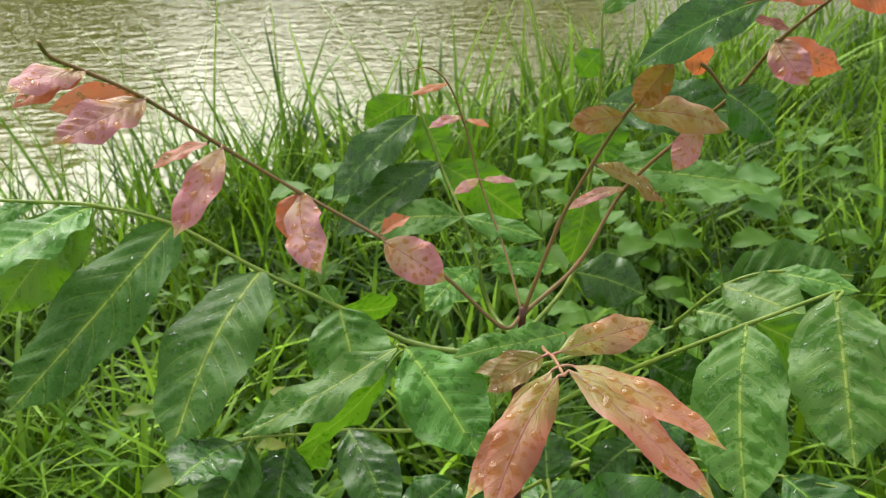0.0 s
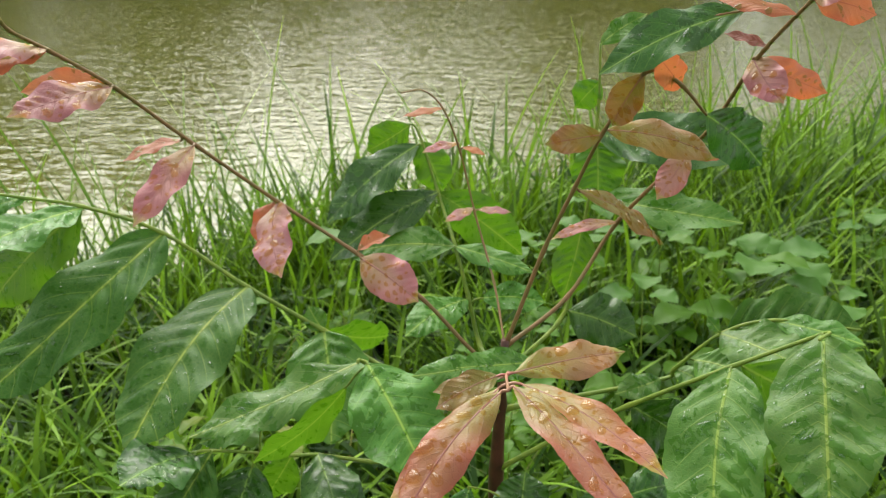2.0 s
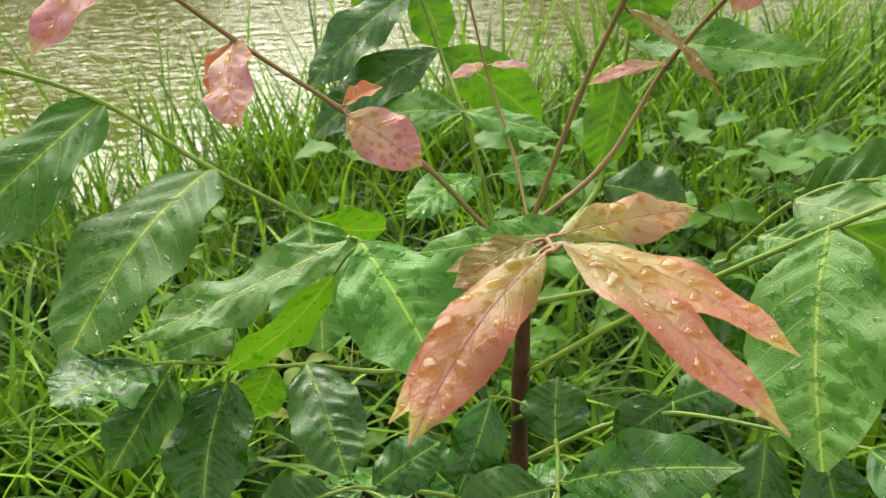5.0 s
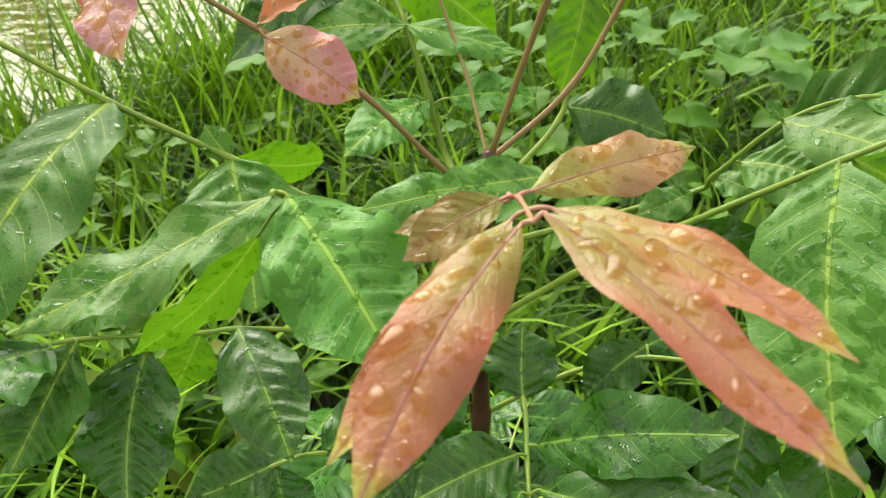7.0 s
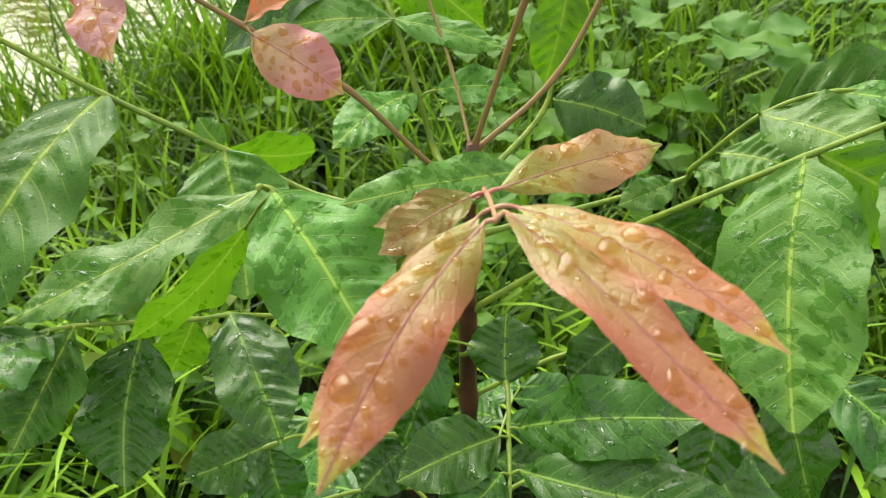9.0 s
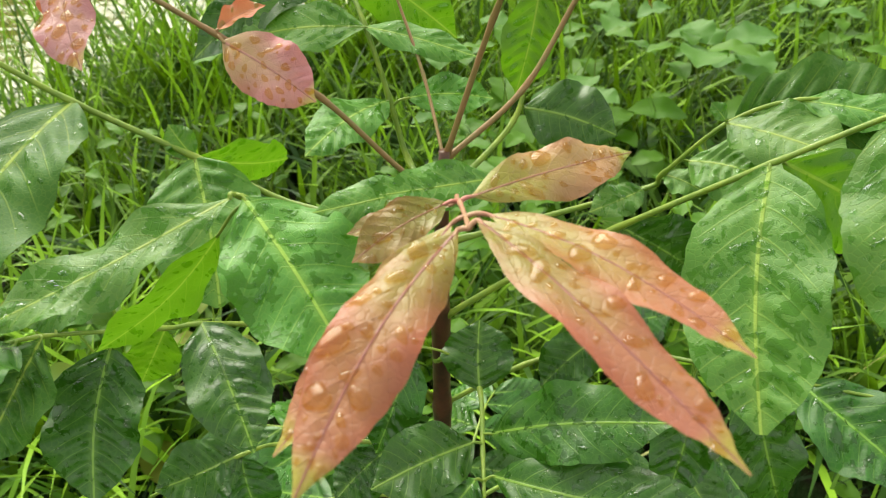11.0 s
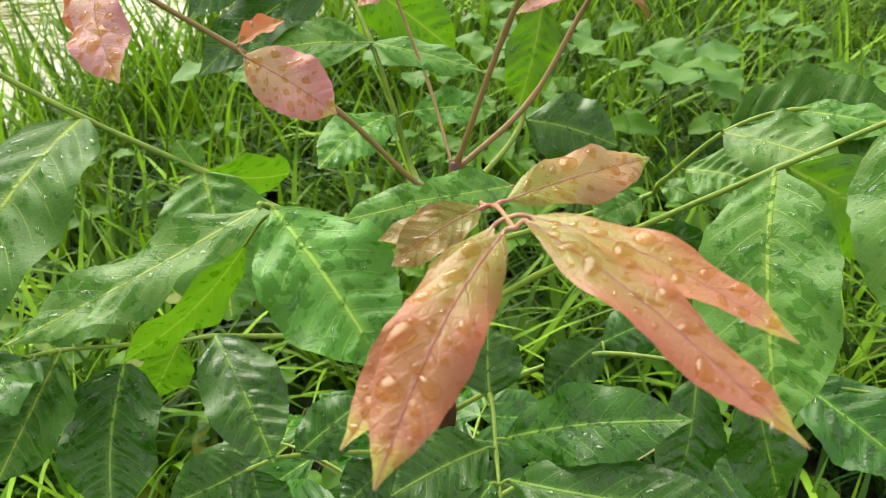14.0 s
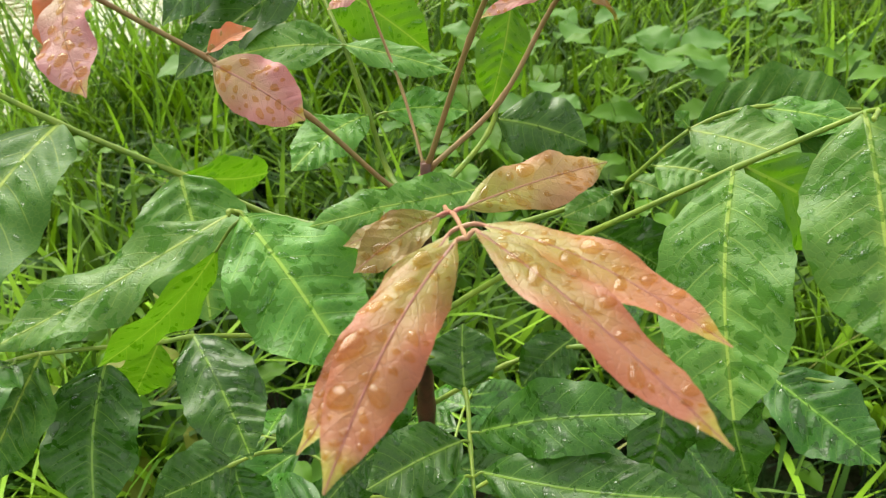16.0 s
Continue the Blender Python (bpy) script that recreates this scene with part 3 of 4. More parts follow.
def leaflet(stalk, mat, base, tip, width, hint=(0, -0.6, 1), roll=0.0, arch=0.05, fold=0.16, wave=0.10, full=1.0, curl=0.0):
    base, tip = np.array(base) - BASE, np.array(tip) - BASE
    length = np.linalg.norm(tip - base)
    rows, cols = (64, 16) if length > 0.04 else (32, 10)
    beads = mat in (coral, pink, olive, bronze)
    quilt = (0.022 if mat is deep else 0.012) * rng.uniform(0.5, 1.3)
    grid, uv, vein_rows = blade_form(base, tip, width, rng, hint, roll, arch, fold, wave, rows, cols, full, quilt, curl + rng.uniform(0.0, 0.3))
    ob = mesh_object("leaflet", grid.reshape(-1, 3), grid_faces(rows, cols), mat, stalk, uvs=uv.reshape(-1, 2), vein_rows=vein_rows)
    line = LINES[stalk.name]
    near = line[np.argmin(np.linalg.norm(line - base, axis=1))]
    gap = np.linalg.norm(base - near)
    if gap > 0.0015:
        middle = (near + base) / 2 + np.array((0, 0, 0.12 * gap))
        away = base + (tip - base) * 0.03
        pv, pf = tube(spline([near, middle, base, away], 4), np.linspace(0.0010, 0.0007, 13), 6)
        mesh_object("petiole", pv, pf, stalk.data.materials[0], stalk)
    # rain stands on the blade: plump beads on the young red leaflets, small ragged ones on the green
    verts, faces = DROPS[stalk.name, beads]
    count = int((26000 if beads else 20000) * length * width) + 2
    taken = []
    for k in range(count):
        size = min(0.0035, 0.0006 + rng.exponential(0.0013)) if beads else min(0.0021, 0.0004 + rng.exponential(0.0006))
        size *= min(1.0, 0.5 + width * 20)
        i, j = int(rng.uniform(0.08, 0.93) * rows), int(rng.uniform(0.08, 0.92) * cols)
        c = grid[i, j]
        d = grid[i + 1, j] - grid[i, j]
        e = grid[i, j + 1] - grid[i, j]
        nrm = np.cross(d, e)
        nrm /= np.linalg.norm(nrm) + 1e-9
        if nrm.dot(np.array(hint, float)) < 0:
            nrm = -nrm
        d /= np.linalg.norm(d) + 1e-9
        c = c + e * rng.uniform(0, 1) + nrm * 0.0001
        if any(np.linalg.norm(c - q) < 1.15 * (size + r) for q, r in taken):
            continue
        taken.append((c, size))
        # runs follow the side veins
        d = d + e / (np.linalg.norm(e) + 1e-9) * (1.0 if j >= cols / 2 else -1.0) * rng.uniform(0.6, 1.6)
        d -= nrm * nrm.dot(d)
        d /= np.linalg.norm(d)
        shape = (size, rng.uniform(1.0, 1.8), rng.uniform(0.42, 0.62)) if beads else (size, rng.uniform(1.0, 2.6), rng.uniform(0.3, 0.45))
        if beads and size > 0.0012:
            bead_v, bead_f = [], []
            drop_on(bead_v, bead_f, c, nrm, d, *shape)
            mesh_object("water_drop", bead_v, bead_f, amber_drop, stalk, "clear bead of rain")
        else:
            drop_on(verts, faces, c, nrm, d, *shape)
    return ob


stalk_f = compound_leaf("reddish compound leaf of wet coral leaflets", pinkstalk, 0.0010, (0.096, 0.502, 0.784), (0.103, 0.440, 0.838), (0.104, 0.390, 0.868), (0.105, 0.353, 0.892), (0.107, 0.330, 0.901), (0.107, 0.318, 0.907))
leaflet(stalk_f, olive, (0.109, 0.360, 0.890), (0.173, 0.400, 0.884), 0.024, hint=(0, -0.5, 1), roll=-4, wave=0.12)
leaflet(stalk_f, bronze, (0.100, 0.360, 0.887), (0.067, 0.345, 0.872), 0.019, hint=(0, -0.5, 1))
leaflet(stalk_f, bronze, (0.102, 0.372, 0.878), (0.060, 0.380, 0.858), 0.016, hint=(0, -0.3, 1))
leaflet(stalk_f, coral, (0.102, 0.334, 0.897), (0.055, 0.262, 0.873), 0.022, hint=(-0.2, -0.2, 1))
leaflet(stalk_f, coral, (0.104, 0.320, 0.905), (0.066, 0.238, 0.888), 0.025, hint=(0.1, -0.3, 1))
leaflet(stalk_f, coral, (0.114, 0.335, 0.900), (0.181, 0.275, 0.898), 0.020, hint=(0.1, -0.2, 1))
leaflet(stalk_f, coral, (0.110, 0.320, 0.909), (0.168, 0.238, 0.900), 0.0215, hint=(0.3, -0.3, 1))
leaflet(stalk_f, green, (0.121, 0.430, 0.852), (0.073, 0.390, 0.870), 0.024, hint=(0, -0.7, 1), wave=0.1)
leaflet(stalk_f, green, (0.092, 0.420, 0.855), (0.045, 0.392, 0.860), 0.021, hint=(0, -0.7, 1), wave=0.1)
stalk_r1 = compound_leaf("young compound leaf with drooping wet pink leaflets", redstalk, 0.0013, (0.097, 0.505, 0.815), (0.080, 0.492, 0.812), (0.035, 0.488, 0.863), (-0.010, 0.482, 0.899), (-0.060, 0.469, 0.941), (-0.095, 0.430, 0.992), (-0.117, 0.390, 1.036), (-0.127, 0.355, 1.062), (-0.131, 0.335, 1.075), (-0.132, 0.330, 1.084), hanging=True)
leaflet(stalk_r1, pink, (-0.006, 0.478, 0.897), (0.038, 0.460, 0.875), 0.032, hint=(0, -1, 0.8))
leaflet(stalk_r1, orange, (-0.009, 0.482, 0.901), (0.011, 0.500, 0.906), 0.014, hint=(0, -0.5, 1), fold=0.5)
leaflet(stalk_r1, pink, (-0.060, 0.468, 0.940), (-0.036, 0.400, 0.919), 0.029, hint=(0, -1, 0.3))
leaflet(stalk_r1, orange, (-0.064, 0.472, 0.939), (-0.070, 0.455, 0.913), 0.022, hint=(-0.2, -1, 0.3))
leaflet(stalk_r1, pink, (-0.093, 0.425, 0.993), (-0.112, 0.375, 0.959), 0.023, hint=(-0.1, -1, 0.5))
leaflet(stalk_r1, orange, (-0.102, 0.428, 0.995), (-0.132, 0.410, 0.986), 0.012, hint=(0, -0.3, 1))
leaflet(stalk_r1, pink, (-0.116, 0.387, 1.037), (-0.143, 0.335, 1.033), 0.026, hint=(0, -1, 0.8))
leaflet(stalk_r1, orange, (-0.118, 0.389, 1.037), (-0.166, 0.380, 1.034), 0.018, hint=(0, -1, 0.8))
leaflet(stalk_r1, pink, (-0.126, 0.353, 1.063), (-0.141, 0.310, 1.067), 0.018, hint=(0, -1, 0.8))
leaflet(stalk_r1, orange, (-0.127, 0.355, 1.062), (-0.150, 0.325, 1.055), 0.015, hint=(0, -0.8, 1))
stalk_r2 = compound_leaf("thin young red leaf stalk with tiny pink leaflets", redstalk, 0.0008, (0.097, 0.505, 0.815), (0.084, 0.555, 0.844), (0.063, 0.598, 0.888), (0.050, 0.600, 0.940), (0.038, 0.585, 0.979), (0.024, 0.575, 0.995), (0.009, 0.565, 0.995))
leaflet(stalk_r2, pink, (0.062, 0.598, 0.891), (0.041, 0.575, 0.887), 0.011, hint=(0, -0.6, 1))
leaflet(stalk_r2, pink, (0.066, 0.600, 0.889), (0.094, 0.595, 0.890), 0.009, hint=(0, -0.4, 1))
leaflet(stalk_r2, pink, (0.049, 0.600, 0.946), (0.021, 0.585, 0.942), 0.010, hint=(0, -0.5, 1))
leaflet(stalk_r2, orange, (0.052, 0.600, 0.943), (0.071, 0.595, 0.939), 0.007, hint=(0, -0.5, 1))
leaflet(stalk_r2, orange, (0.038, 0.585, 0.979), (0.010, 0.565, 0.977), 0.008, hint=(0, -0.5, 1))
stalk_r3 = compound_leaf("young brown-red compound leaf with orange leaflets", redstalk, 0.0013, (0.097, 0.505, 0.815), (0.122, 0.505, 0.898), (0.140, 0.485, 0.955), (0.153, 0.455, 1.002), (0.169, 0.420, 1.046), (0.173, 0.410, 1.057))
leaflet(stalk_r3, olive, (0.143, 0.487, 0.952), (0.218, 0.580, 0.875), 0.026, hint=(0, -0.7, 1))
leaflet(stalk_r3, olive, (0.153, 0.457, 1.000), (0.119, 0.465, 0.990), 0.018, hint=(0, -1, 0.3))
leaflet(stalk_r3, olive, (0.155, 0.457, 1.003), (0.227, 0.480, 0.981), 0.024, hint=(0, -0.8, 0.8))
leaflet(stalk_r3, olive, (0.169, 0.420, 1.045), (0.157, 0.445, 1.009), 0.020, hint=(-0.3, -1, 0.2))
leaflet(stalk_r3, orange, (0.173, 0.410, 1.057), (0.192, 0.435, 1.035), 0.018, hint=(0.2, -1, 0.2))
leaflet(stalk_r3, dark, (0.215, 0.420, 1.078), (0.144, 0.400, 1.048), 0.028, hint=(0, -0.8, 0.8), wave=0.12)
stalk_r3c = compound_leaf("curved brown side stalk", redstalk, 0.0013, (0.169, 0.420, 1.046), (0.176, 0.420, 1.047), (0.191, 0.430, 1.037), (0.210, 0.450, 1.016))
leaflet(stalk_r3c, dark, (0.210, 0.450, 1.016), (0.248, 0.460, 0.984), 0.034, hint=(0, -1, 0.6))
stalk_r4 = compound_leaf("young red-stalked compound leaf with pink and orange leaflets", redstalk, 0.0013, (0.097, 0.505, 0.815), (0.142, 0.530, 0.848), (0.176, 0.545, 0.907), (0.212, 0.500, 0.978), (0.220, 0.465, 1.011), (0.228, 0.430, 1.053), (0.238, 0.390, 1.088), (0.244, 0.370, 1.106), hanging=True)
leaflet(stalk_r4, pink, (0.176, 0.545, 0.907), (0.127, 0.515, 0.903), 0.010, hint=(0, -0.6, 1))
leaflet(stalk_r4, pink, (0.212, 0.497, 0.978), (0.192, 0.475, 0.953), 0.020, hint=(0, -1, 0.3))
leaflet(stalk_r4, orange, (0.213, 0.500, 0.979), (0.233, 0.500, 0.974), 0.010, hint=(0, -0.6, 1))
leaflet(stalk_r4, pink, (0.226, 0.432, 1.052), (0.238, 0.405, 1.035), 0.020, hint=(-0.2, -1, 0.3))
leaflet(stalk_r4, orange, (0.228, 0.435, 1.051), (0.270, 0.440, 1.033), 0.019, hint=(0.1, -1, 0.4))
leaflet(stalk_r4, darkred, (0.231, 0.425, 1.059), (0.209, 0.430, 1.065), 0.008, hint=(0, -0.6, 1))
leaflet(stalk_r4, orange, (0.236, 0.400, 1.079), (0.200, 0.410, 1.084), 0.011, hint=(0, -0.6, 1))
leaflet(stalk_r4, orange, (0.238, 0.390, 1.088), (0.267, 0.390, 1.081), 0.018, hint=(0, -1, 0.4))
leaflet(stalk_r4, pink, (0.238, 0.390, 1.088), (0.248, 0.370, 1.102), 0.018, hint=(0, -1, 0.6))
stalk_g1 = compound_leaf("large green compound leaf with drooping wet leaflets", greenstalk, 0.0018, (0.095, 0.503, 0.774), (0.009, 0.530, 0.765), (-0.058, 0.543, 0.794), (-0.121, 0.538, 0.835), (-0.180, 0.525, 0.886), (-0.227, 0.500, 0.916), (-0.256, 0.480, 0.929), (-0.281, 0.460, 0.941), hanging=True)
leaflet(stalk_g1, deep, (-0.120, 0.536, 0.835), (-0.147, 0.377, 0.793), 0.070, hint=(0, -0.7, 1), full=0.65)
leaflet(stalk_g1, deep, (-0.180, 0.525, 0.885), (-0.269, 0.400, 0.805), 0.068, hint=(0, -0.7, 1), full=0.65)
leaflet(stalk_g1, under, (-0.178, 0.527, 0.882), (-0.235, 0.500, 0.794), 0.040, hint=(-0.6, -0.5, 0.6))
leaflet(stalk_g1, green, (-0.227, 0.500, 0.915), (-0.275, 0.410, 0.907), 0.050, hint=(0, -0.3, 1))
leaflet(stalk_g1, under, (-0.230, 0.502, 0.913), (-0.305, 0.470, 0.838), 0.056, hint=(-0.3, -1, 0.2))
leaflet(stalk_g1, green, (-0.256, 0.480, 0.929), (-0.284, 0.460, 0.923), 0.018, hint=(0, -0.5, 1))
leaflet(stalk_g1, green, (-0.058, 0.541, 0.794), (-0.036, 0.470, 0.735), 0.072, hint=(0, -0.5, 1), full=0.75)
leaflet(stalk_g1, under, (-0.058, 0.545, 0.793), (-0.018, 0.610, 0.752), 0.042, hint=(0, -1, 0.2))
leaflet(stalk_g1, green, (-0.060, 0.545, 0.793), (-0.073, 0.550, 0.813), 0.020, hint=(0, -0.5, 1))
stalk_g2 = compound_leaf("green compound leaf with broad wavy leaflets", greenstalk, 0.0017, (0.093, 0.500, 0.760), (0.060, 0.455, 0.801), (0.036, 0.435, 0.819), (0.011, 0.408, 0.857), (0.008, 0.402, 0.860))
leaflet(stalk_g2, green, (0.013, 0.405, 0.859), (0.063, 0.345, 0.818), 0.058, hint=(0.1, -0.6, 1), wave=0.12, full=1.15)
leaflet(stalk_g2, green, (0.008, 0.402, 0.860), (-0.083, 0.345, 0.836), 0.034, hint=(-0.1, -0.3, 1), wave=0.18, arch=0.02)
leaflet(stalk_g2, under, (0.000, 0.403, 0.841), (-0.064, 0.385, 0.785), 0.030, hint=(0.3, -0.7, -0.3))
stalk_g3 = compound_leaf("low green compound leaf with dark wet leaflets", greenstalk, 0.0016, (0.087, 0.500, 0.620), (0.042, 0.480, 0.710), (-0.005, 0.470, 0.721), (-0.044, 0.455, 0.736), (-0.060, 0.445, 0.742), (-0.106, 0.410, 0.770), (-0.126, 0.390, 0.778))
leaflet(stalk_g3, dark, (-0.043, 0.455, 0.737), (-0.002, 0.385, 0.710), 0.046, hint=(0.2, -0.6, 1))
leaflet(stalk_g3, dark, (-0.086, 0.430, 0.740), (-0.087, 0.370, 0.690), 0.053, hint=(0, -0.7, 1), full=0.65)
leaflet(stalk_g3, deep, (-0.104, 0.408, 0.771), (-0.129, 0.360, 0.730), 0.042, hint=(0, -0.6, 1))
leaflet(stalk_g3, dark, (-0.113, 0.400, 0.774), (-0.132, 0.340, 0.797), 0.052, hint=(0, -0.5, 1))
leaflet(stalk_g3, green, (-0.078, 0.440, 0.776), (-0.120, 0.420, 0.767), 0.026, hint=(0, -0.4, 1))
leaflet(stalk_g3, under, (-0.060, 0.446, 0.741), (-0.087, 0.450, 0.692), 0.032, hint=(0.3, -1, 0.2))
leaflet(stalk_g3, under, (-0.103, 0.420, 0.767), (-0.087, 0.460, 0.757), 0.028, hint=(0, -0.7, 0.7))
stalk_g4 = compound_leaf("green compound leaf with large hanging leaflets", greenstalk, 0.0016, (0.095, 0.500, 0.699), (0.147, 0.490, 0.749), (0.188, 0.460, 0.802), (0.245, 0.433, 0.858), (0.287, 0.414, 0.897), (0.276, 0.390, 0.907), hanging=True)
leaflet(stalk_g4, green, (0.244, 0.431, 0.858), (0.227, 0.335, 0.791), 0.061, hint=(-0.5, -0.4, 1), full=0.75, wave=0.07)
leaflet(stalk_g4, under, (0.251, 0.435, 0.858), (0.345, 0.450, 0.792), 0.050, hint=(0.3, -1, 0.2))
leaflet(stalk_g4, green, (0.286, 0.412, 0.898), (0.274, 0.320, 0.841), 0.062, hint=(-0.5, -0.4, 1))
leaflet(stalk_g4, dark, (0.190, 0.462, 0.801), (0.243, 0.470, 0.760), 0.042, hint=(0.1, -1, 0.4))
stalk_g5 = compound_leaf("green compound leaf behind the stem with arching leaflets", greenstalk, 0.0015, (0.096, 0.508, 0.754), (0.224, 0.560, 0.758), (0.235, 0.550, 0.778), (0.263, 0.540, 0.819), (0.297, 0.530, 0.840), (0.355, 0.520, 0.842))
leaflet(stalk_g5, green, (0.262, 0.537, 0.821), (0.308, 0.480, 0.831), 0.050, hint=(0, -0.6, 1))
leaflet(stalk_g5, deep, (0.268, 0.540, 0.820), (0.355, 0.520, 0.842), 0.070, hint=(-0.2, -0.7, 1), full=0.8)
leaflet(stalk_g5, green, (0.298, 0.530, 0.839), (0.352, 0.500, 0.841), 0.026, hint=(0, -0.5, 1))
leaflet(stalk_g5, green, (0.260, 0.535, 0.824), (0.251, 0.540, 0.833), 0.012, hint=(0, -0.5, 1))
leaflet(stalk_g5, green, (0.248, 0.547, 0.789), (0.286, 0.500, 0.802), 0.046, hint=(0, -0.7, 1))
leaflet(stalk_g5, green, (0.236, 0.550, 0.777), (0.256, 0.530, 0.777), 0.022, hint=(0, -0.6, 1))
leaflet(stalk_g5, green, (0.226, 0.555, 0.763), (0.187, 0.530, 0.762), 0.024, hint=(0, -0.6, 1))
stalk_g6 = compound_leaf("dark green compound leaf standing towards the water", greenstalk, 0.0016, (0.093, 0.508, 0.785), (0.073, 0.560, 0.781), (0.061, 0.575, 0.819), (0.048, 0.588, 0.859), (0.027, 0.633, 0.890), (0.007, 0.650, 0.940), (-0.003, 0.655, 0.946))
leaflet(stalk_g6, dark, (0.007, 0.648, 0.929), (-0.067, 0.600, 0.869), 0.042, hint=(-0.2, -0.8, 0.8))
leaflet(stalk_g6, under, (-0.001, 0.653, 0.945), (-0.044, 0.665, 0.915), 0.034, hint=(0, -1, 0.2))
leaflet(stalk_g6, under, (0.010, 0.650, 0.931), (0.030, 0.640, 0.888), 0.034, hint=(0.2, -1, 0.1))
leaflet(stalk_g6, dark, (0.027, 0.631, 0.891), (-0.067, 0.600, 0.832), 0.044, hint=(-0.2, -0.8, 0.8))
leaflet(stalk_g6, under, (0.027, 0.633, 0.890), (0.104, 0.640, 0.830), 0.046, hint=(0.2, -1, 0.2))
leaflet(stalk_g6, green, (0.048, 0.586, 0.860), (-0.053, 0.600, 0.839), 0.040, hint=(0, -0.7, 1))
leaflet(stalk_g6, green, (0.048, 0.586, 0.860), (0.116, 0.565, 0.850), 0.022, hint=(0, -0.6, 1))
leaflet(stalk_g6, green, (0.061, 0.572, 0.818), (0.020, 0.500, 0.821), 0.034, hint=(0, -0.7, 1))
leaflet(stalk_g6, green, (0.073, 0.575, 0.818), (0.127, 0.580, 0.815), 0.028, hint=(0, -0.7, 1))
stalk_g7 = compound_leaf("upright green compound leaf with dark leaflets", greenstalk, 0.0015, (0.098, 0.510, 0.789), (0.139, 0.560, 0.810), (0.147, 0.575, 0.845), (0.157, 0.590, 0.916), (0.158, 0.595, 0.984), (0.156, 0.600, 1.029))
leaflet(stalk_g7, dark, (0.146, 0.570, 0.814), (0.200, 0.540, 0.811), 0.046, hint=(0, -1, 0.7))
leaflet(stalk_g7, under, (0.158, 0.597, 1.001), (0.141, 0.600, 0.979), 0.024, hint=(0, -1, 0.3))
leaflet(stalk_g7, dark, (0.159, 0.590, 0.960), (0.271, 0.530, 0.972), 0.044, hint=(0, -0.9, 0.6))
leaflet(stalk_g7, under, (0.159, 0.592, 0.955), (0.162, 0.570, 0.915), 0.042, hint=(0.1, -1, 0.1))
leaflet(stalk_g7, under, (0.152, 0.580, 0.887), (0.140, 0.565, 0.826), 0.034, hint=(0.1, -1, 0.1))
leaflet(stalk_g7, green, (0.156, 0.588, 0.909), (0.271, 0.560, 0.905), 0.038, hint=(0, -0.6, 1))
leaflet(stalk_g7, green, (0.156, 0.600, 1.028), (0.188, 0.600, 1.051), 0.018, hint=(0, -0.8, 0.8))
# partly dark-leaved; other leaflets take the dark colour for shade below the coral leaf
stalk_h = compound_leaf("low yellow-green stalked compound leaf with glossy leaflets", greenstalk, 0.0015, (0.091, 0.498, 0.662), (0.107, 0.474, 0.688), (0.118, 0.445, 0.693), (0.119, 0.405, 0.685), (0.119, 0.380, 0.682), (0.118, 0.350, 0.672))
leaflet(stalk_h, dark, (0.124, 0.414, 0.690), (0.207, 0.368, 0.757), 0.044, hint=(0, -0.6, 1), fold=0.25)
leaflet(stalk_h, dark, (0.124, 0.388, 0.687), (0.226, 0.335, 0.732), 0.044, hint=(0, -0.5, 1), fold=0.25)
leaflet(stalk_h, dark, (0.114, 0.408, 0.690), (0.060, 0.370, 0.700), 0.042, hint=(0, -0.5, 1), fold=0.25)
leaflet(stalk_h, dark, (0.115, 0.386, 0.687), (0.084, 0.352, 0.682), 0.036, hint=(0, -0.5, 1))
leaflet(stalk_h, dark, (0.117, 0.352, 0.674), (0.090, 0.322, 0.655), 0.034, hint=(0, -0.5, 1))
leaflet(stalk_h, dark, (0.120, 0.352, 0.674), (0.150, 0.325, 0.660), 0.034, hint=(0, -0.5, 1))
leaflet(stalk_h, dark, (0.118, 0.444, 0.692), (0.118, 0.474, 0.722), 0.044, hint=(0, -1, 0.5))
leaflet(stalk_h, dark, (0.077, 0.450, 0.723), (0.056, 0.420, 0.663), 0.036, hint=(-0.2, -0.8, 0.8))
# the dark blade on these leaflets stands in for the sapling's shade
stalk_h2 = compound_leaf("low compound leaf, its leaflets coloured dark for the shade of the sapling", greenstalk, 0.0015, (0.090, 0.500, 0.610), (0.150, 0.500, 0.655), (0.199, 0.492, 0.680), (0.260, 0.458, 0.700), (0.300, 0.432, 0.714), (0.340, 0.412, 0.722))
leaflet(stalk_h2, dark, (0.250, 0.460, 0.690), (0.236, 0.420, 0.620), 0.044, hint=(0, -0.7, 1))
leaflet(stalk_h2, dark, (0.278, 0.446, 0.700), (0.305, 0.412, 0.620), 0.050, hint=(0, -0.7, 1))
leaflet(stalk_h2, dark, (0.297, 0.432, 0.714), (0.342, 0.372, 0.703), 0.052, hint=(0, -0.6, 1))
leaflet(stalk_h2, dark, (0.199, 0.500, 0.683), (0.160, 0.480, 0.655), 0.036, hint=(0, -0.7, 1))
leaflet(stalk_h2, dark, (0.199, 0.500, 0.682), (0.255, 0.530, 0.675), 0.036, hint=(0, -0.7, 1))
stalk_h3 = compound_leaf("lowest compound leaf, its leaflets coloured dark for the shade of the sapling", greenstalk, 0.0015, (0.084, 0.498, 0.520), (0.059, 0.480, 0.592), (-0.006, 0.450, 0.633), (-0.030, 0.430, 0.647), (-0.084, 0.410, 0.632))
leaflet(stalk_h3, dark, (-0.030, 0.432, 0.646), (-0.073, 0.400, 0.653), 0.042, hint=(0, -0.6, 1))
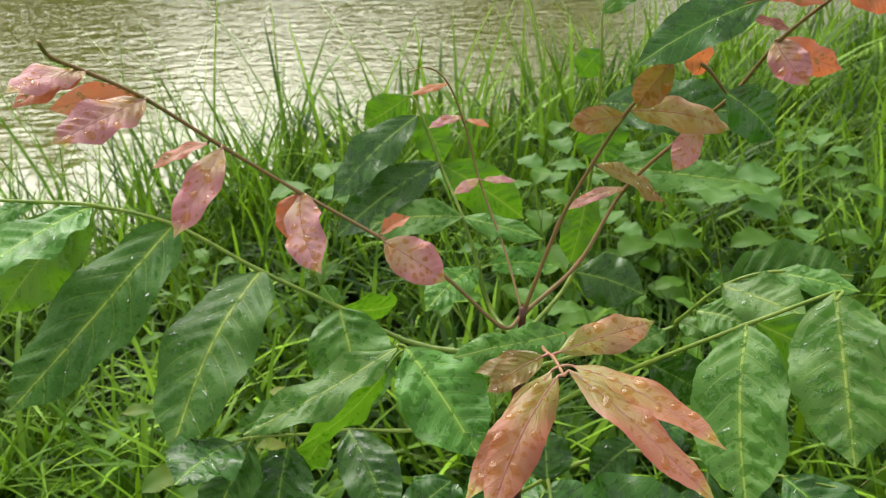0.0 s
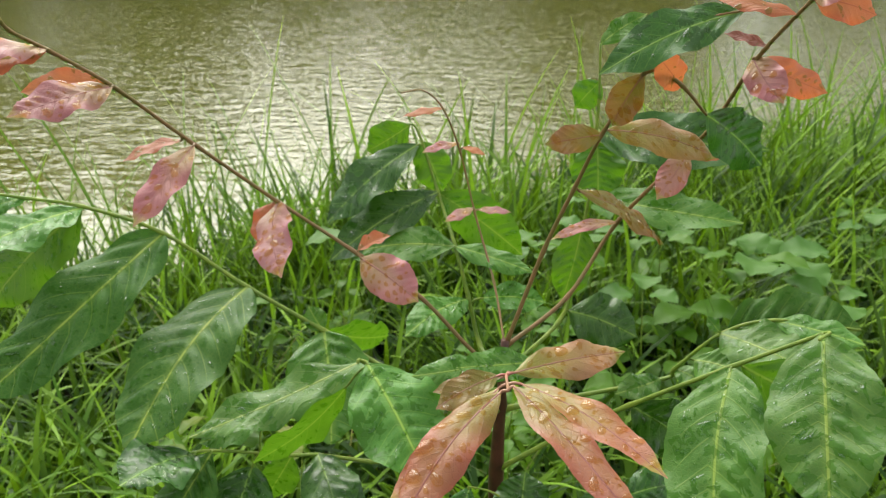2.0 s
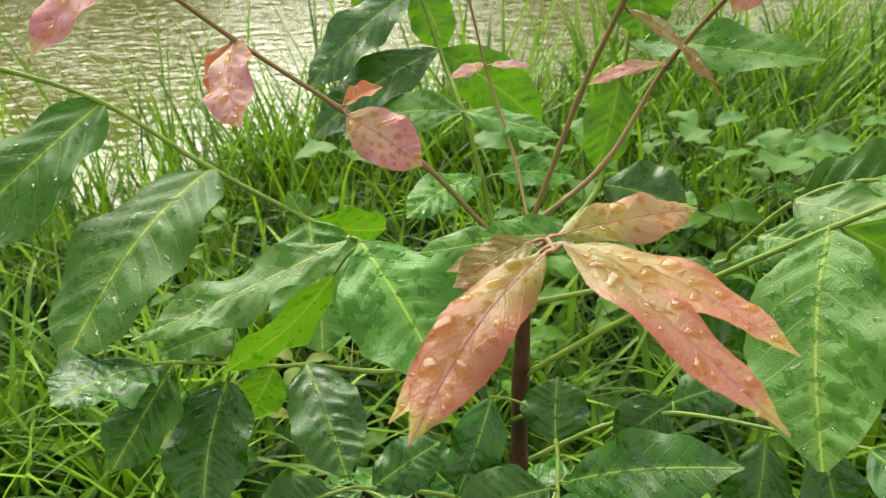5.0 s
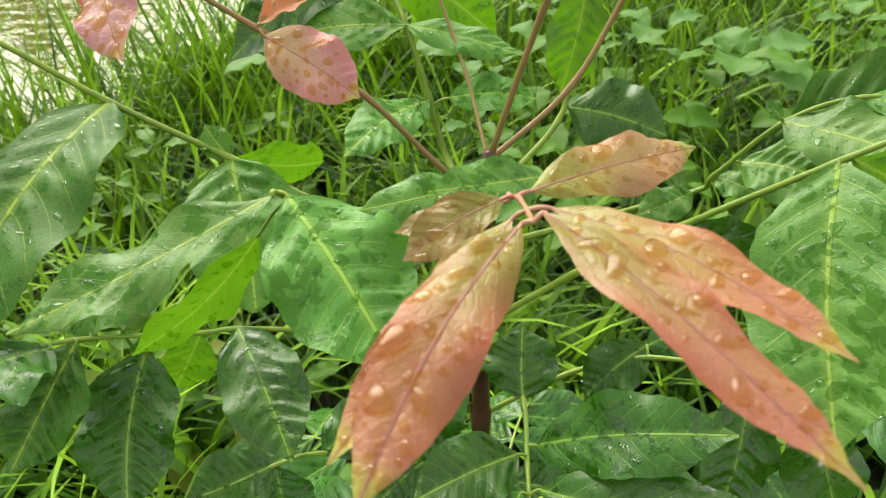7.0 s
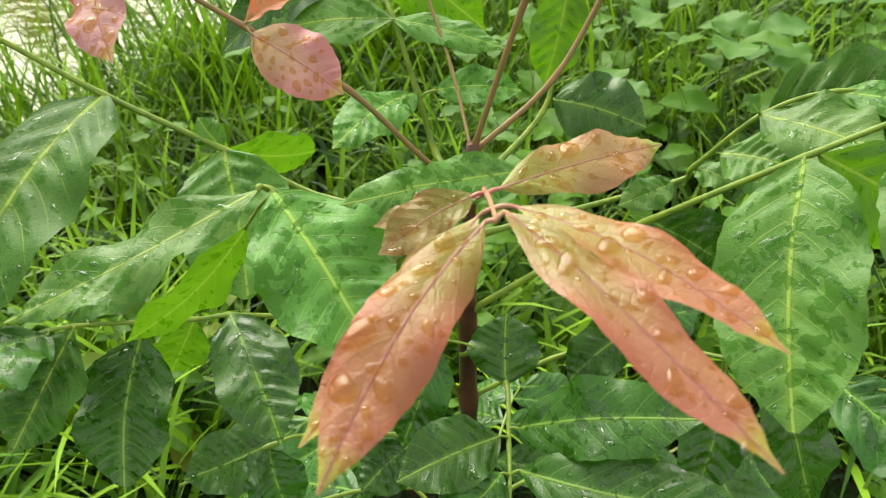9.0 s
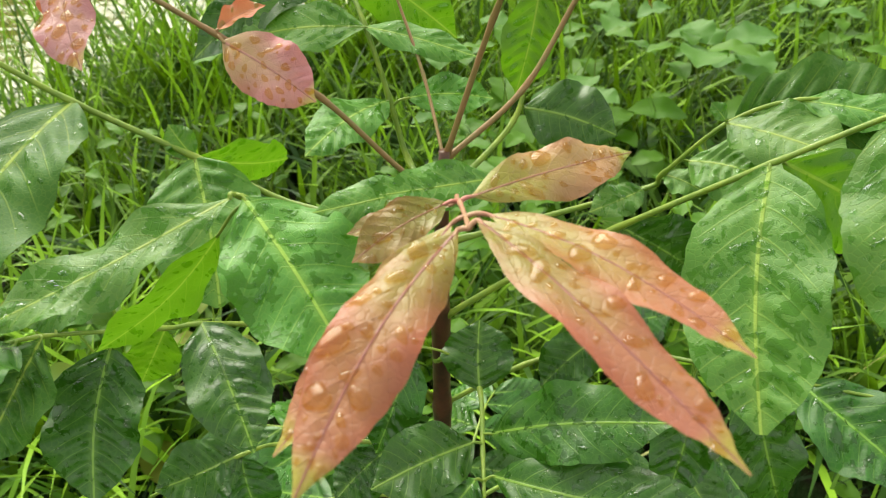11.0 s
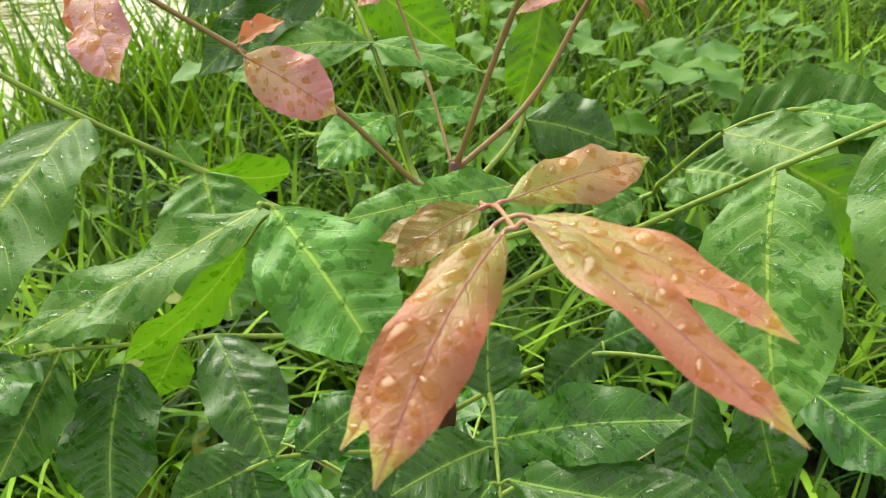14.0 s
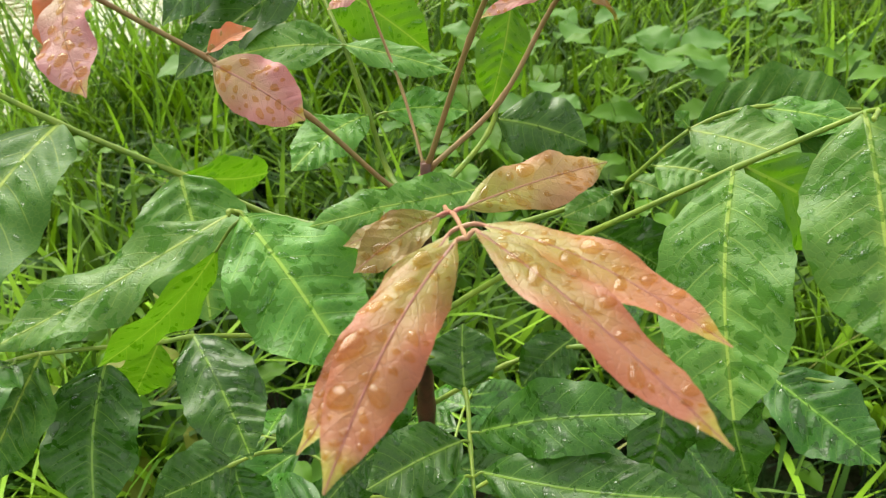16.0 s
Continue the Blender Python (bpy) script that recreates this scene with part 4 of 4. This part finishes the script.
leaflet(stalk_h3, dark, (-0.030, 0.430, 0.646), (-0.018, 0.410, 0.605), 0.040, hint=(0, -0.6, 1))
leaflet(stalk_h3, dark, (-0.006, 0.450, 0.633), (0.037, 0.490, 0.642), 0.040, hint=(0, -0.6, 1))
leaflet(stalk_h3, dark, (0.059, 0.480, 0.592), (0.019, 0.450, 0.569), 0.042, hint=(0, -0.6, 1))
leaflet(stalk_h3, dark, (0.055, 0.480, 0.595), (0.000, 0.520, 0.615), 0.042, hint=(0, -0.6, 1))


# lower leaves round the foot of the stem, their shade put into the dark blade colour
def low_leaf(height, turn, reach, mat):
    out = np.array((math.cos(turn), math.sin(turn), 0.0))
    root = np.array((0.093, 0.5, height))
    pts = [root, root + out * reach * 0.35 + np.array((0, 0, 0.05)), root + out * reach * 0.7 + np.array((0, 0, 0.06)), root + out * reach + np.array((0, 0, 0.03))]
    stalk = compound_leaf("low compound leaf with leaflets coloured dark for the shade round the stem", greenstalk, 0.0015, *pts)
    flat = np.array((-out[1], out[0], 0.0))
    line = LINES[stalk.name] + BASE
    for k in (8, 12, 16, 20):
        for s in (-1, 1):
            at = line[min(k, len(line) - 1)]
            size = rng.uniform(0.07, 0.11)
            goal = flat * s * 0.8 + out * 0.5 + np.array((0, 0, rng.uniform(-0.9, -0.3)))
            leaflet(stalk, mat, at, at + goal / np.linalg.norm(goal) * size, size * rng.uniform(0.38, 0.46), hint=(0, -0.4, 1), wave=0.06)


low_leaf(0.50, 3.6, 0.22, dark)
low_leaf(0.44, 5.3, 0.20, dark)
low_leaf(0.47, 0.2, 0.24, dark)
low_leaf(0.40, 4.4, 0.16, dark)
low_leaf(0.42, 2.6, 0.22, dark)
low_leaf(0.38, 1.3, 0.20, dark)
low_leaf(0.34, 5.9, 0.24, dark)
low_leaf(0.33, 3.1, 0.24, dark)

for (stalk_name, on_red), (v, f) in DROPS.items():
    if v:
        mesh_object("fine_rain", v, f, amber_drop if on_red else green_tint_drop, bpy.data.objects[stalk_name], "fine clear spray of rain", kind="stuff")
